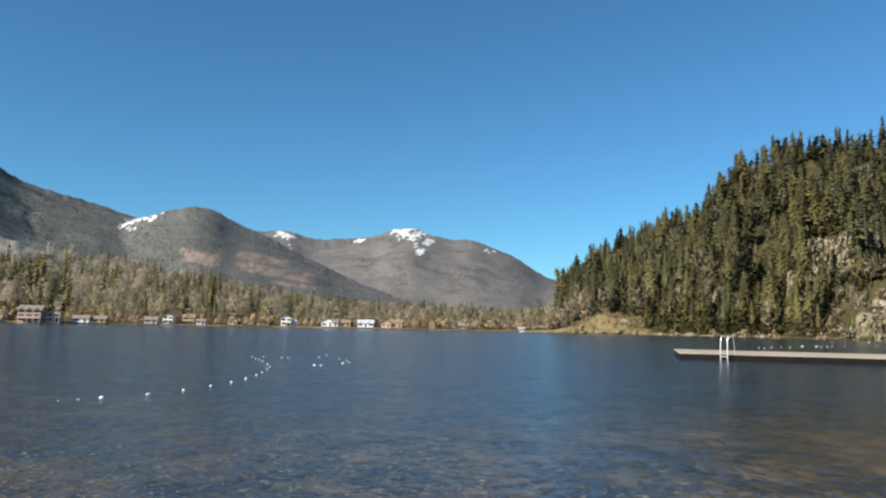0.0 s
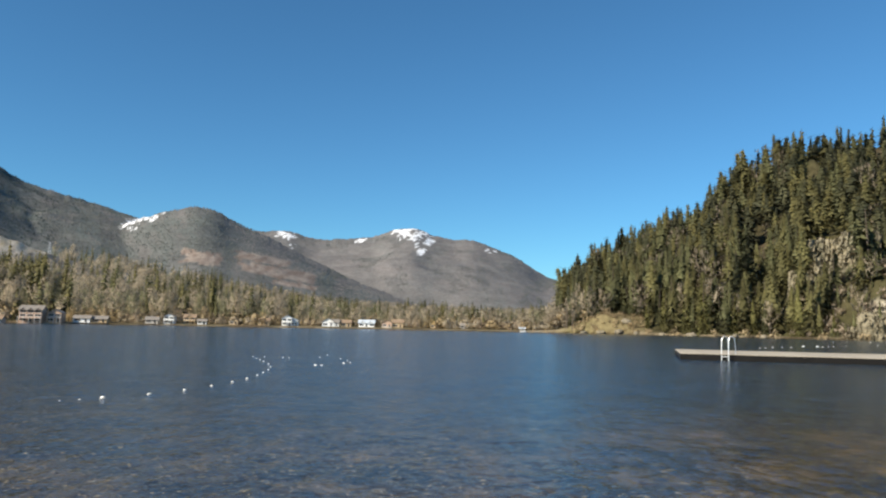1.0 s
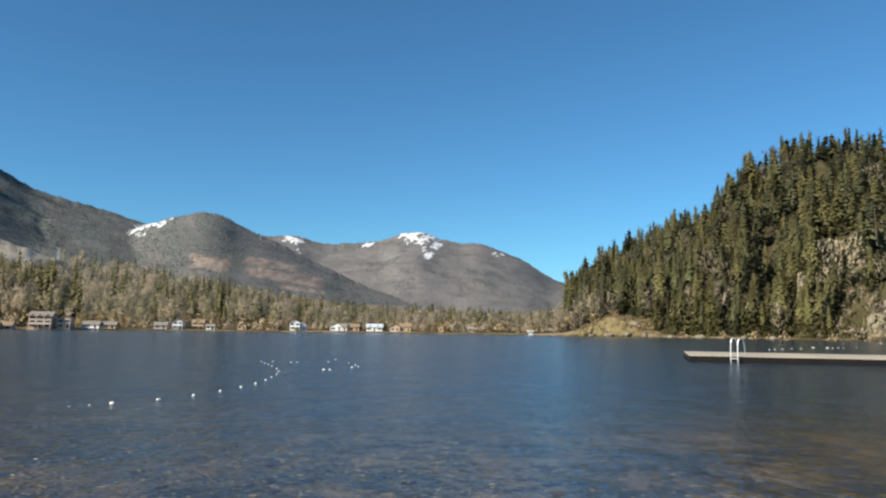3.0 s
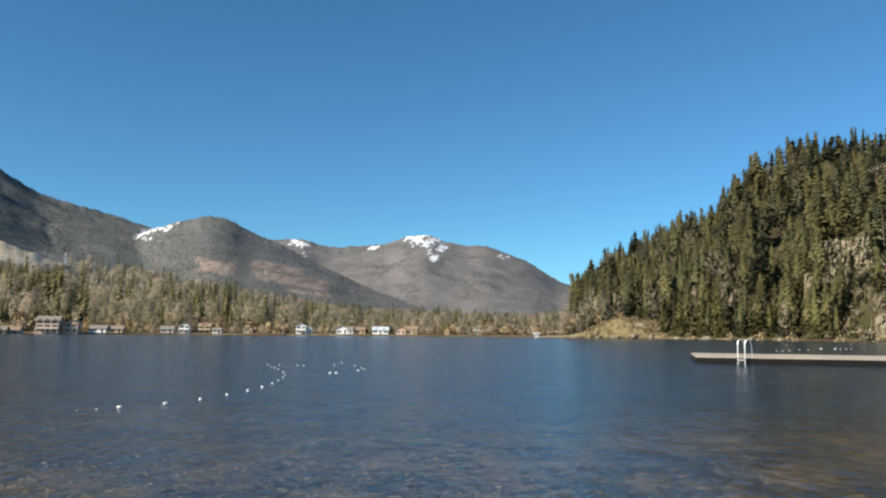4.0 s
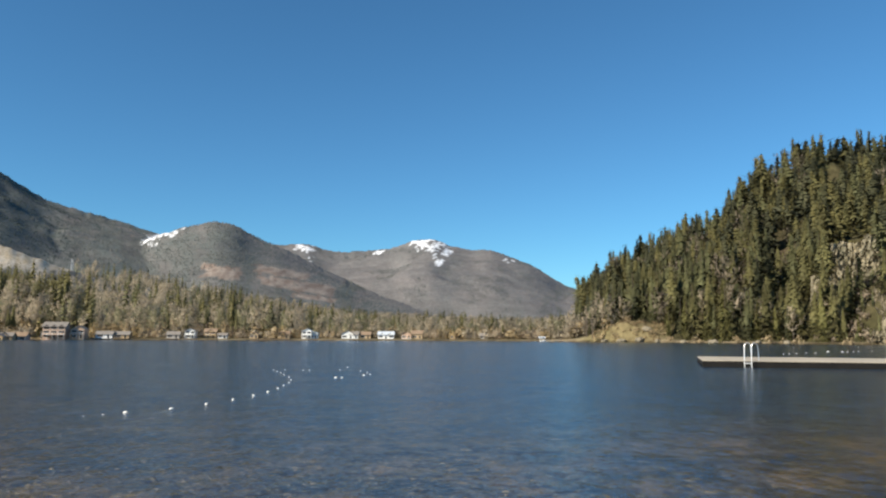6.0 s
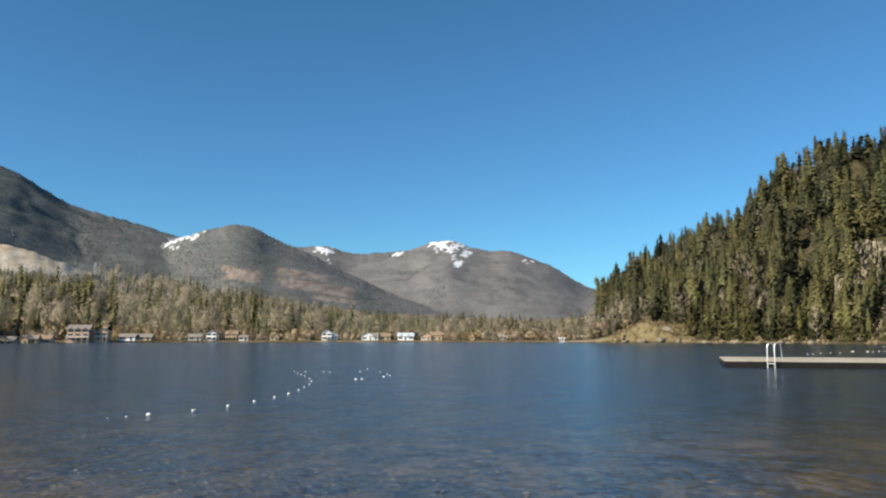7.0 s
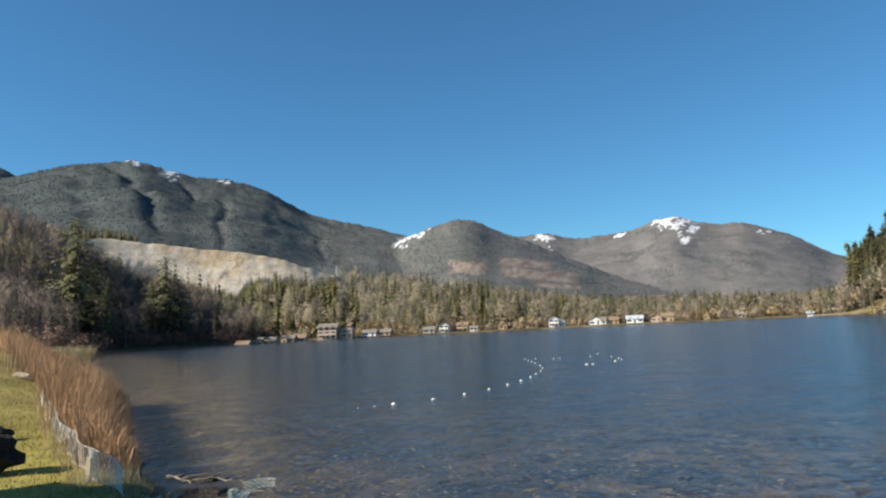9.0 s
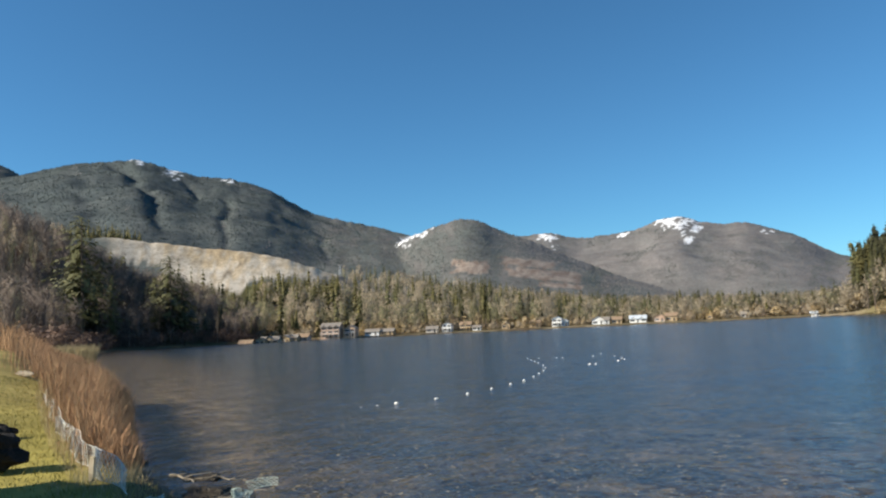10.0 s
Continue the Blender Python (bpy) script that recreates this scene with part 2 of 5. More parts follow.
def lake_distance(x, y):
    """Distance to the shore; positive on the water, negative on land."""
    x, y = np.asarray(x, float), np.asarray(y, float)
    best, inside = np.full(x.shape, 1e9), np.zeros(x.shape, bool)
    for (ax, ay), (bx, by) in zip(SHORE, np.roll(SHORE, -1, 0)):
        dx, dy = bx - ax, by - ay
        k = np.clip(((x - ax) * dx + (y - ay) * dy) / (dx * dx + dy * dy), 0, 1)
        best = np.minimum(best, np.hypot(x - ax - k * dx, y - ay - k * dy))
        cross = (ay > y) != (by > y)
        with np.errstate(divide="ignore", invalid="ignore"):
            inside ^= cross & (x < (bx - ax) * (y - ay) / (by - ay) + ax)
    return np.where(inside, best, -best)


def sstep(a, b, v):
    k = np.clip((v - a) / (b - a), 0, 1)
    return k * k * (3 - 2 * k)


def fractal(x, y, scale, octaves=5, seed=0.0):
    out = np.empty(x.shape)
    flat, fx, fy = out.ravel(), x.ravel() / scale, y.ravel() / scale
    for i in range(len(flat)):
        flat[i] = noise.fractal((fx[i], fy[i], seed), 1.0, 2.0, octaves)
    return flat.reshape(x.shape)


# crests above the beach: (azimuth, elevation) in degrees
FAR = [(-25, 2.0), (-12, 3.0), (-8.7, 3.4), (-7.4, 3.85), (-6.2, 4.7), (-5.3, 5.25), (-3.5, 5.95), (-2.2, 6.45), (-0.5, 6.42), (0.9, 6.75), (2.2, 7.28), (3.9, 7.05), (5.2, 6.5), (7.0, 6.32), (9.2, 6.15), (10.5, 6.4), (11.6, 6.76), (13.4, 6.6), (14.5, 6.5), (20, 5.6), (30, 4)]
KNOLL = [(-4, 0.6), (2, 1.6), (7, 3.4), (10.5, 5.1), (13.3, 6.45), (14.8, 6.98), (15.7, 7.4), (16.8, 8.0), (17.9, 8.22), (19.0, 8.0), (20.2, 7.68), (21.5, 7.2), (24, 6.2), (27, 4.0)]
LEFT = [(8, 2.0), (14, 4.0), (18, 6.0), (21, 6.9), (22.6, 7.25), (24.6, 7.85), (26.9, 8.35), (28.4, 8.7), (29.3, 9.0), (30.8, 9.85), (32.2, 10.7), (34, 11.3), (35.3, 11.55), (37.2, 11.65), (38.8, 12.05), (40.3, 12.45), (41.4, 12.78), (42.9, 12.55), (45.3, 12.3), (47, 11.85), (48.8, 11.3), (55, 10), (75, 7)]
HUMP = [(46, 8), (48.7, 11.5), (49.8, 12.0), (53, 13.0), (62, 12), (80, 8)]
BENCH = [(-12, 0.5), (0, 0.8), (8, 1.1), (15, 1.9), (20, 2.8), (25, 3.55), (27.2, 4.1), (28.7, 4.65), (30.0, 5.15), (31.6, 5.65), (33.8, 6.1), (37.3, 6.5), (39.2, 6.8), (41.1, 6.9), (42.5, 7.2), (48, 7.2), (60, 6.6)]
APRON = [(12, 0.3), (20, 1.2), (25, 1.9), (28, 2.4), (32, 2.7), (36, 2.3), (40, 2.4), (44, 3.2), (50, 3.6)]
WOOD = [(33, 0.4), (34.5, 1.0), (37.7, 2.4), (41.5, 3.1), (43.3, 4.3), (46.4, 5.9), (48, 6.8), (50, 7.8), (55, 8.2), (80, 8.2)]
CRAG = [(-8.2, 0.2), (-8.8, 2.2), (-9.9, 3.1), (-11.4, 3.8), (-12.6, 4.6), (-14.0, 5.2), (-15.0, 5.8), (-16.4, 6.7), (-17.6, 7.0), (-18.8, 7.9), (-19.9, 9.1), (-21.3, 10.2), (-22.6, 10.5), (-23.7, 10.9), (-25.4, 11.1), (-27.2, 11.4), (-29.4, 11.5), (-36, 11.3), (-55, 9.5), (-80, 6)]
# shaded ravines of the western mountain: azimuth and share of the height at both ends, half width, depth
RAVINES = [(42.6, 0.95, 39.6, 0.35, 0.55, 0.036), (35.2, 0.72, 35.6, 0.25, 0.36, 0.028), (38.0, 0.85, 37.3, 0.66, 0.30, 0.022), (28.6, 0.60, 28.2, 0.40, 0.30, 0.022), (45.4, 0.8, 43.6, 0.2, 0.8, 0.020), (31.6, 0.8, 31.9, 0.3, 0.5, 0.012)]


def crest(table, az, bumps=0.05):
    """Elevation of a crest line: rounded between its points, with small bumps."""
    t = np.array(sorted(table))
    fine = np.arange(-100, 100, 0.1)
    line = np.interp(fine, t[:, 0], t[:, 1], left=0, right=0)
    k = np.exp(-(np.arange(-15, 16) / 4.5) ** 2)
    line = np.convolve(line, k / k.sum(), "same")
    if bumps:
        line = line + np.array([bumps * noise.fractal((a * 1.7, t[0, 1], 3.0), 0.8, 2.0, 4) for a in fine]) * np.clip(line, 0, 2)
    return np.interp(az, fine, line)


def ridge(table, az, d, start, top, power=1.0, back=1.6, relief=None, carve=()):
    """Slope that climbs from start to a crest at top; relief: spurs and gullies, none on the crest itself."""
    k = np.clip((d - start) / (top - start), 0, 1) ** power
    fall = np.clip(1 - (d - top) / (top * back), 0.0, 1)
    flat, bumpy = crest(table, az, 0), crest(table, az)
    z = (top + 0 * d) * np.tan(np.radians(flat + (bumpy - flat) * k ** 9)) * k * np.where(d > top, fall, 1)
    if relief is not None:
        z = z * (1 + np.where(d < top, (1 - k) ** 0.7 * relief, 0))
    for a0, k0, a1, k1, w, deep in carve:
        u = np.clip((k - k0) / (k1 - k0), 0, 1)
        line = a0 + (a1 - a0) * u + 0.25 * np.sin(k * 23 + a0)
        span = sstep(k0 + 0.06, k0 - 0.06, k) * sstep(k1 - 0.12, k1 + 0.06, k)
        z = z * (1 - deep * span * np.exp(-((az - line) / w) ** 2))
    return z


BANK_RISE = 1.5


def land(x, y):
    """Ground height over any place."""
    x, y = np.asarray(x, float), np.asarray(y, float)
    d, az = np.hypot(x, y), np.degrees(np.arctan2(-x, y))
    sd = lake_distance(x, y)
    on = np.clip(-sd, 0, None)
    shape = fractal(x, y, 900, 6, 3.0)
    gully = fractal(x, y, 260, 5, 7.0)
    far_near = np.clip(d / 60, 0, 1)
    low = 0.55 * sstep(0, 1.1, on) + (0.2 * sstep(0, 8, on) + 0.006 * on) * far_near
    low = low + BANK_RISE * sstep(11, 46, d) * sstep(90, 70, d) * sstep(40.5, 47, az) * sstep(85, 60, az) * sstep(0.3, 5, on)
    z = low.copy()
    z = np.maximum(z, ridge(FAR, az, d, 1900, 4200, 0.9, relief=0.16 * shape + 0.10 * gully))
    z = np.maximum(z, ridge(KNOLL, az, d, 1050, 2250, 0.95, relief=0.16 * shape + 0.10 * gully))
    z = np.maximum(z, ridge(LEFT, az, d, 1000, 3000, 0.9, relief=0.12 * shape + 0.10 * gully, carve=RAVINES))
    z = np.maximum(z, ridge(HUMP, az, d, 1900, 3900, 0.9, relief=0.2 * shape + 0.15 * gully))
    cut = sstep(23, 31, az)         # the pit's face is steeper than the slope beside it
    z = np.maximum(z, ridge(BENCH, az, d, 430 + 190 * cut, 820 - 50 * cut, 1.0, 3.0) * np.where(on > 0, 1, 0) + low)
    z = z + 0.9 * cut * sstep(470, 560, d) * sstep(900, 760, d) * sstep(45, 42, az) * fractal(x + 0.8 * y, 0.45 * y, 22, 6, 27.0)
    z = np.maximum(z, low + ridge(APRON, az, d, 365, 540, 1.0, 3.0) * sstep(4, 60, on))
    z = np.maximum(z, low + ridge(WOOD, az, d, 215, 420, 0.8, 2.0) * sstep(4, 60, on))
    cove = np.exp(-((az + 22.4) / 1.7) ** 2)         # recess in the hillside beside the cliff
    crag = ridge(CRAG, az, d, np.interp(az, [-40, -30, -20, -9], [262, 276, 306, 345]) + 38 * cove, 540, 0.85, 1.0)
    crag = crag * (1 + 0.10 * gully) + 0.05 * np.abs(crag) * fractal(x, y, 45, 4, 11.0) * 4
    z = np.maximum(z, low + np.clip(crag, 0, None) * sstep(2, 30, on))
    mound = 7.5 * np.exp(-((x - 71) / 16) ** 2 - ((y - 335) / 12) ** 2)
    z = z + mound * sstep(0, 6, on)
    bed = -0.10 - 0.05 * np.clip(sd, 0, 8) - 0.11 * np.clip(sd - 8, 0, 60)
    return np.where(sd > 0, bed, z)


# clear-cuts: azimuth, elevation, half width, half height, lean; snow: from, to, half width
CUTS = [(17.55, 4.5, 1.2, 0.42, 0.12), (13.2, 4.55, 1.9, 0.26, 0.16), (12.1, 3.62, 2.4, 0.36, 0.16), (10.9, 2.75, 1.5, 0.15, 0.14)]
SNOW = [((3.7, 6.85), (1.2, 6.75), 0.25), ((3.0, 7.08), (2.0, 7.08), 0.18), ((2.5, 6.6), (1.8, 5.4), 0.10), ((1.2, 6.6), (1.2, 5.9), 0.14), ((1.2, 5.9), (1.75, 5.35), 0.10),
        ((12.1, 6.45), (11.3, 6.4), 0.20), ((11.6, 6.3), (11.4, 5.7), 0.09), ((22.8, 6.5), (20.5, 7.55), 0.17), ((38.5, 11.9), (39.2, 12.0), 0.18),
        ((41.1, 12.6), (41.8, 12.65), 0.14), ((35.6, 11.4), (35.0, 11.3), 0.06), ((6.6, 6.15), (5.9, 6.2), 0.08), ((-3.8, 5.55), (-3.3, 5.7), 0.07)]


# ---- ground: one sheet from the beach to the skyline ----
def build_ground():
    az = np.concatenate([np.arange(-180, -48, 4.0), np.arange(-48, -12, 0.22), np.arange(-12, 27, 0.15), np.arange(27, 64, 0.22), np.arange(64, 180, 4.0)])
    d = np.concatenate([[0.0, 0.9, 1.5, 2.2, 3.0, 4.0], 5.0 * 1.042 ** np.arange(0, 97), np.arange(272, 389, 1.7), 390 * 1.012 ** np.arange(0, 72), 915 * 1.013 ** np.arange(0, 130)])
    d = d[d < 4900]
    A, D = np.meshgrid(az, d)
    X, Y = -np.sin(np.radians(A)) * D, np.cos(np.radians(A)) * D
    Z = land(X, Y)
    sd = lake_distance(X, Y)
    el = np.degrees(np.arctan2(Z - EYE_Z, D))
    n1, n2 = fractal(X, Y, 420, 5, 21.0), fractal(X, Y, 90, 5, 33.0)
    n3 = fractal(X, Y, 35, 4, 41.0)
    high = D > 900          # the mountain woods change with height as much as along the slope
    n1, n2, n3 = np.where(high, fractal(A * 52, Z, 150, 5, 21.0), n1), np.where(high, fractal(A * 52, Z, 42, 5, 33.0), n2), np.where(high, fractal(A * 52, Z, 16, 4, 41.0), n3)

    def tone(c):
        return np.ones(A.shape + (3,)) * np.array(c)

    def mix(a, b, k):
        k = np.clip(k, 0, 1)[..., None]
        return a * (1 - k) + np.asarray(b) * k

    # mountain woods: fir and alder tones greyed with haze in the colour
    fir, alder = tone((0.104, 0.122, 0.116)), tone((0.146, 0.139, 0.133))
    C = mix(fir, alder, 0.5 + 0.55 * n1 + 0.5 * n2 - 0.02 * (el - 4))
    # far range paler and greyer with distance, haze painted in
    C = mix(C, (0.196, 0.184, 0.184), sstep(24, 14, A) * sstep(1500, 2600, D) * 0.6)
    C = mix(C, (0.060, 0.076, 0.080), sstep(27, 38, A) * sstep(900, 1200, D) * np.clip(0.75 + 0.5 * n2, 0, 1))      # western mountain: darker fir tone, haze blue in the colour
    nv = fractal(A * 9, el * 14, 6, 5, 71.0)
    # old clear-cuts, rusty with slash
    for a0, e0, wa, we, lean in CUTS:
        e = e0 + (A - a0) * lean
        k = sstep(1.02, 0.96, np.maximum(np.abs(A - a0) / wa, np.abs(el - e) / we) + 0.12 * n2 + 0.3 * nv - 0.08)
        cut = mix(tone((0.205, 0.158, 0.130)), (0.312, 0.262, 0.222), 0.5 + 1.4 * nv + 0.6 * n3)
        C = mix(C, cut, k * (D > 1200))
    # broken snow on the high open slopes, with tongues in the gullies
    patchy = 0.30 + 0.5 * n2 + 3.2 * n3 + 2.4 * nv
    for (a0, e0), (a1, e1), w in SNOW:
        t = np.clip(((A - a0) * (a1 - a0) + (el - e0) * (e1 - e0)) / ((a1 - a0) ** 2 + (e1 - e0) ** 2), 0, 1)
        off = np.hypot(A - a0 - t * (a1 - a0), el - e0 - t * (e1 - e0))
        C = mix(C, (0.80, 0.82, 0.85), sstep(1.1, 0.8, off / w + patchy) * (D > 1500))
    # gravel pit: pale cut face on the bench
    low = np.interp(A, [27.2, 28.0, 29, 31.4, 33.8, 34.4, 36.2, 38.1, 40.4, 42.5, 47], [4.2, 4.1, 4.15, 4.3, 4.1, 3.3, 3.4, 4.2, 5.3, 5.9, 7.0])
    pit = sstep(-0.15, 0.1, el - low + 0.5 * fractal(A * 12, el * 16, 9, 5, 57.0)) * (D > 430) * (D < 1150) * (A > 27.2) * sstep(44.5, 42.0, A + 1.5 * n3)
    n4 = fractal(A * 12, el * 16, 9, 5, 51.0)
    ochre = np.clip((el - low) * 0.7 - 0.5 + (35 - A) * 0.08 + 0.9 * n4, 0, 1)
    n5 = fractal(A * 46 + el * 50, el * 26 - A * 14, 9, 6, 53.0)         # runnels that lean down the face
    face = mix(tone((0.52, 0.46, 0.375)), (0.53, 0.41, 0.26), ochre)
    face = mix(face, (0.34, 0.265, 0.175), sstep(0.10, 0.45, n5) * 0.6)
    face = mix(face, (0.58, 0.53, 0.45), sstep(-0.1, -0.45, n5) * 0.6)
    face = mix(face, (0.17, 0.13, 0.085), sstep(0.16, 0.0, np.abs(A - 34.6 + 1.3 * (el - 5.2)) + 0.3 * n4) * 0.8 * (el < 5.75))
    C = C * (1 - pit[..., None]) + face * pit[..., None]
    # near hills: leaf litter and moss below the trees
    near = (D < 700) & (pit < 0.5)
    litter = mix(tone((0.115, 0.088, 0.055)), (0.085, 0.085, 0.035), 0.5 + 0.8 * n3)
    C = np.where(near[..., None], litter, C)
    C = np.where((near & (A < -8))[..., None], C * 0.6, C)          # needle litter under the firs, darkened for shade in the gaps
    # bare rock on the crag
    rock = sstep(0.0, 0.35, n3 + 0.25 - np.hypot((A + 27.6) / 3.2, (el - 5.6) / 2.2)) + sstep(0.0, 0.3, n3 + 0.3 - np.hypot((A + 29.8) / 2.5, (el - 1.6) / 1.2))
    C = mix(C, (0.30, 0.27, 0.21), rock * (D < 700) * (A < -20))
    strand = sstep(7, 2, -sd) * (D > 60)
    C = mix(C, (0.27, 0.22, 0.14), strand * (A < 34) * np.clip(0.6 + 2.0 * n3, 0, 1))
    knoll = np.exp(-((X - 71) / 17) ** 2 - ((Y - 333) / 13) ** 2)
    C = mix(C, mix(tone((0.215, 0.165, 0.090)), (0.135, 0.115, 0.058), 0.5 + 1.2 * n3), sstep(0.15, 0.45, knoll + 0.15 * n3) * (sd < 0))
    # grass bank beside the beach
    grass = mix(tone((0.215, 0.20, 0.04)), (0.31, 0.25, 0.085), 0.4 + 1.2 * n3)
    grass = mix(grass, (0.085, 0.065, 0.04), sstep(-1.7, -0.7, sd) * (D < 16))
    C = np.where(((D < 75) & (sd < 0))[..., None], grass, C)
    gravel = mix(tone((0.17, 0.14, 0.10)), (0.11, 0.095, 0.07), 0.5 + 1.2 * n3)
    C = mix(C, gravel, sstep(40, 34, np.abs(A - 2)) * (D < 40) * (sd < 0))         # beach
    # lake bed: pebbles, then the dark blue of deep water painted on
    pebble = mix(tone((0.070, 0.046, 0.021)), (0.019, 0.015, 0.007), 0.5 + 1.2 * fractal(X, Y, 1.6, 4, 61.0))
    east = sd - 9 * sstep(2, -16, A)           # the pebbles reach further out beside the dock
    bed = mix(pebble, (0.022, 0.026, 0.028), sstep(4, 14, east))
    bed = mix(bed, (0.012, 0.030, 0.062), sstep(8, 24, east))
    bed = mix(bed, (0.165, 0.114, 0.066), sstep(31, 40, A) * sstep(16, 5, sd) * 0.9)       # silt beside the bank
    # bed darker again in the sector right of the bank
    bed = mix(bed, (0.014, 0.018, 0.022), sstep(10, 22, A) * sstep(36, 29, A) * sstep(1, 5, sd) * 0.5)
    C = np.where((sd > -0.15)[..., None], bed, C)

    rows, cols = A.shape
    i = np.arange(rows * cols).reshape(rows, cols)
    j = np.roll(i, -1, 1)
    F = np.stack([i[:-1], j[:-1], j[1:], i[1:]], -1).reshape(-1, 4)[:, ::-1]
    V = np.stack([X, Y, Z], -1).reshape(-1, 3)
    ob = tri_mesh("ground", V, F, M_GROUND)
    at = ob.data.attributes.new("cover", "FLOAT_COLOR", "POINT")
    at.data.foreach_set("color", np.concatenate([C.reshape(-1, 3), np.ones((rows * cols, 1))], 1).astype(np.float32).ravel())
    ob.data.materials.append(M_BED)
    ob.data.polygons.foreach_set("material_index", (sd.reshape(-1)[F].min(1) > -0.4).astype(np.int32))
    ob.data.polygons.foreach_set("use_smooth", np.ones(len(F), bool))
    return tagged(ob, "wooded mountains, hills and grassy lake shore with pebble bed", "ground", kind="structure")


build_ground()


def build_water():
    """Rippled sheet in rings: real wavelets near the beach, flat towards the far shore."""
    az = np.concatenate([np.arange(-180, -42, 6.0), np.arange(-42, 58, 0.25), np.arange(58, 180, 6.0)])
    d = np.concatenate([[0.0, 2.0, 3.0, 4.0], 4.6 * 1.0135 ** np.arange(0, 200), 68 * 1.07 ** np.arange(0, 33)])
    A, D = np.meshgrid(az, d)
    X, Y = -np.sin(np.radians(A)) * D, np.cos(np.radians(A)) * D
    c, s = math.cos(0.5), math.sin(0.5)
    U, W = X * c + Y * s, -X * s + Y * c
    swell = fractal(U, W * 0.8, 2.2, 2, 81.0)
    chop = 0.5 - np.abs(fractal(X * 2.0 + 0.25 * swell, Y * 0.62, 0.8, 2, 85.0))
    fine = 0.5 - np.abs(fractal(X * 1.7, Y * 0.6, 0.4, 1, 89.0))
    Z = RIPPLE * (1.1 * swell + 1.0 * chop * np.interp(D, [8, 20, 45, 70], [1.7, 1.5, 1.1, 0]) + 0.7 * fine * np.interp(D, [8, 18, 26], [1, 1, 0])) * np.interp(D, [4, 60, 140], [1, 1.2, 0])
    rows, cols = A.shape
    i = np.arange(rows * cols).reshape(rows, cols)
    j = np.roll(i, -1, 1)
    F = np.stack([i[:-1], j[:-1], j[1:], i[1:]], -1).reshape(-1, 4)[:, ::-1]
    ob = tri_mesh("water", np.stack([X, Y, Z], -1).reshape(-1, 3), F, M_WATER)
    ob.data.polygons.foreach_set("use_smooth", np.ones(len(F), bool))
    ob.visible_shadow = False       # lets the sun down to the bed
    return tagged(ob, "rippled dark blue lake water, clear over pebbles near the beach", "lake water", kind="structure")


RIPPLE = 0.016
build_water()


# ---- trees ----
def fir_template(seed, branches=46, flakes=6, slim=1.0, bottom=0.07, gaps=0.25, size=1.0, taper=0.72, tiers=0):
    """Unit-high wild fir: boughs of uneven length hung with loose flakes, over ragged inner skirts of needles."""
    r = np.random.default_rng(seed)
    V, F = [], []
    lean = r.normal(0, 0.012, 2)
    bulge = r.uniform(0.75, 1.25, 8)
    for i in range(branches):
        k = bottom + (0.985 - bottom) * ((i + r.uniform(0, 1)) / branches) ** 0.92
        an = r.uniform(0, 6.283)
        reach = (0.165 * slim * (1 - k) ** taper * np.interp(k * 7, range(8), bulge) + 0.010) * r.uniform(0.6, 1.2)
        if r.uniform() < gaps:
            reach *= 0.5
        c, s = math.cos(an), math.sin(an)
        drop = r.uniform(0.15, 0.55) * reach
        for j in range(flakes):
            u = (j + r.uniform(0.2, 1)) / flakes
            p = np.array((c * reach * u + lean[0] * k * 3, s * reach * u + lean[1] * k * 3, k - drop * u * u))
            w = (0.006 + 0.020 * (1 - k)) * size * r.uniform(0.6, 1.5)
            turn = r.normal(0, 0.45)
            out, side = np.array((math.cos(an + turn), math.sin(an + turn), 0)), np.array((-math.sin(an + turn), math.cos(an + turn), r.normal(0, 0.25)))
            fall = out * r.uniform(0.5, 1.1) - np.array((0, 0, r.uniform(0.7, 1.5)))
            p = p + side * r.normal(0, 0.6) * w
            b = len(V)
            for q in (side * r.uniform(0.6, 1.0), -side * r.uniform(0.6, 1.0), fall * r.uniform(1.0, 1.9)):
                V.append(tuple(p + q * w))
            F.append((b, b + 1, b + 2))
    for i in range(tiers):
        k = bottom + (0.93 - bottom) * (i / tiers) ** 0.9
        reach = (0.165 * slim * (1 - k) ** taper * np.interp(k * 7, range(8), bulge) + 0.006) * 0.46
        b, start = len(V), r.uniform(0, 6.283)
        V.append((lean[0] * k * 3, lean[1] * k * 3, min(0.99, k + 0.03 + 0.9 * reach)))
        for j in range(9):
            a, q = start + j * 0.698, reach * ((1.45, 0.62)[j % 2] if j < 8 else 0.8) * r.uniform(0.75, 1.15)
            V.append((math.cos(a) * q + lean[0] * k * 3, math.sin(a) * q + lean[1] * k * 3, k - r.uniform(-0.4, 0.9) * q))
            F.append((b, b + 1 + j, b + 1 + (j + 1) % 9))
    b = len(V)
    V += [(-0.008, 0, 0.9), (0.008, 0.003, 0.9), (lean[0] * 3, lean[1] * 3, 1.0), (0, -0.008, 0.9), (0.002, 0.008, 0.9)]
    F += [(b, b + 1, b + 2), (b + 3, b + 4, b + 2)]
    return np.array(V, float), np.array(F)


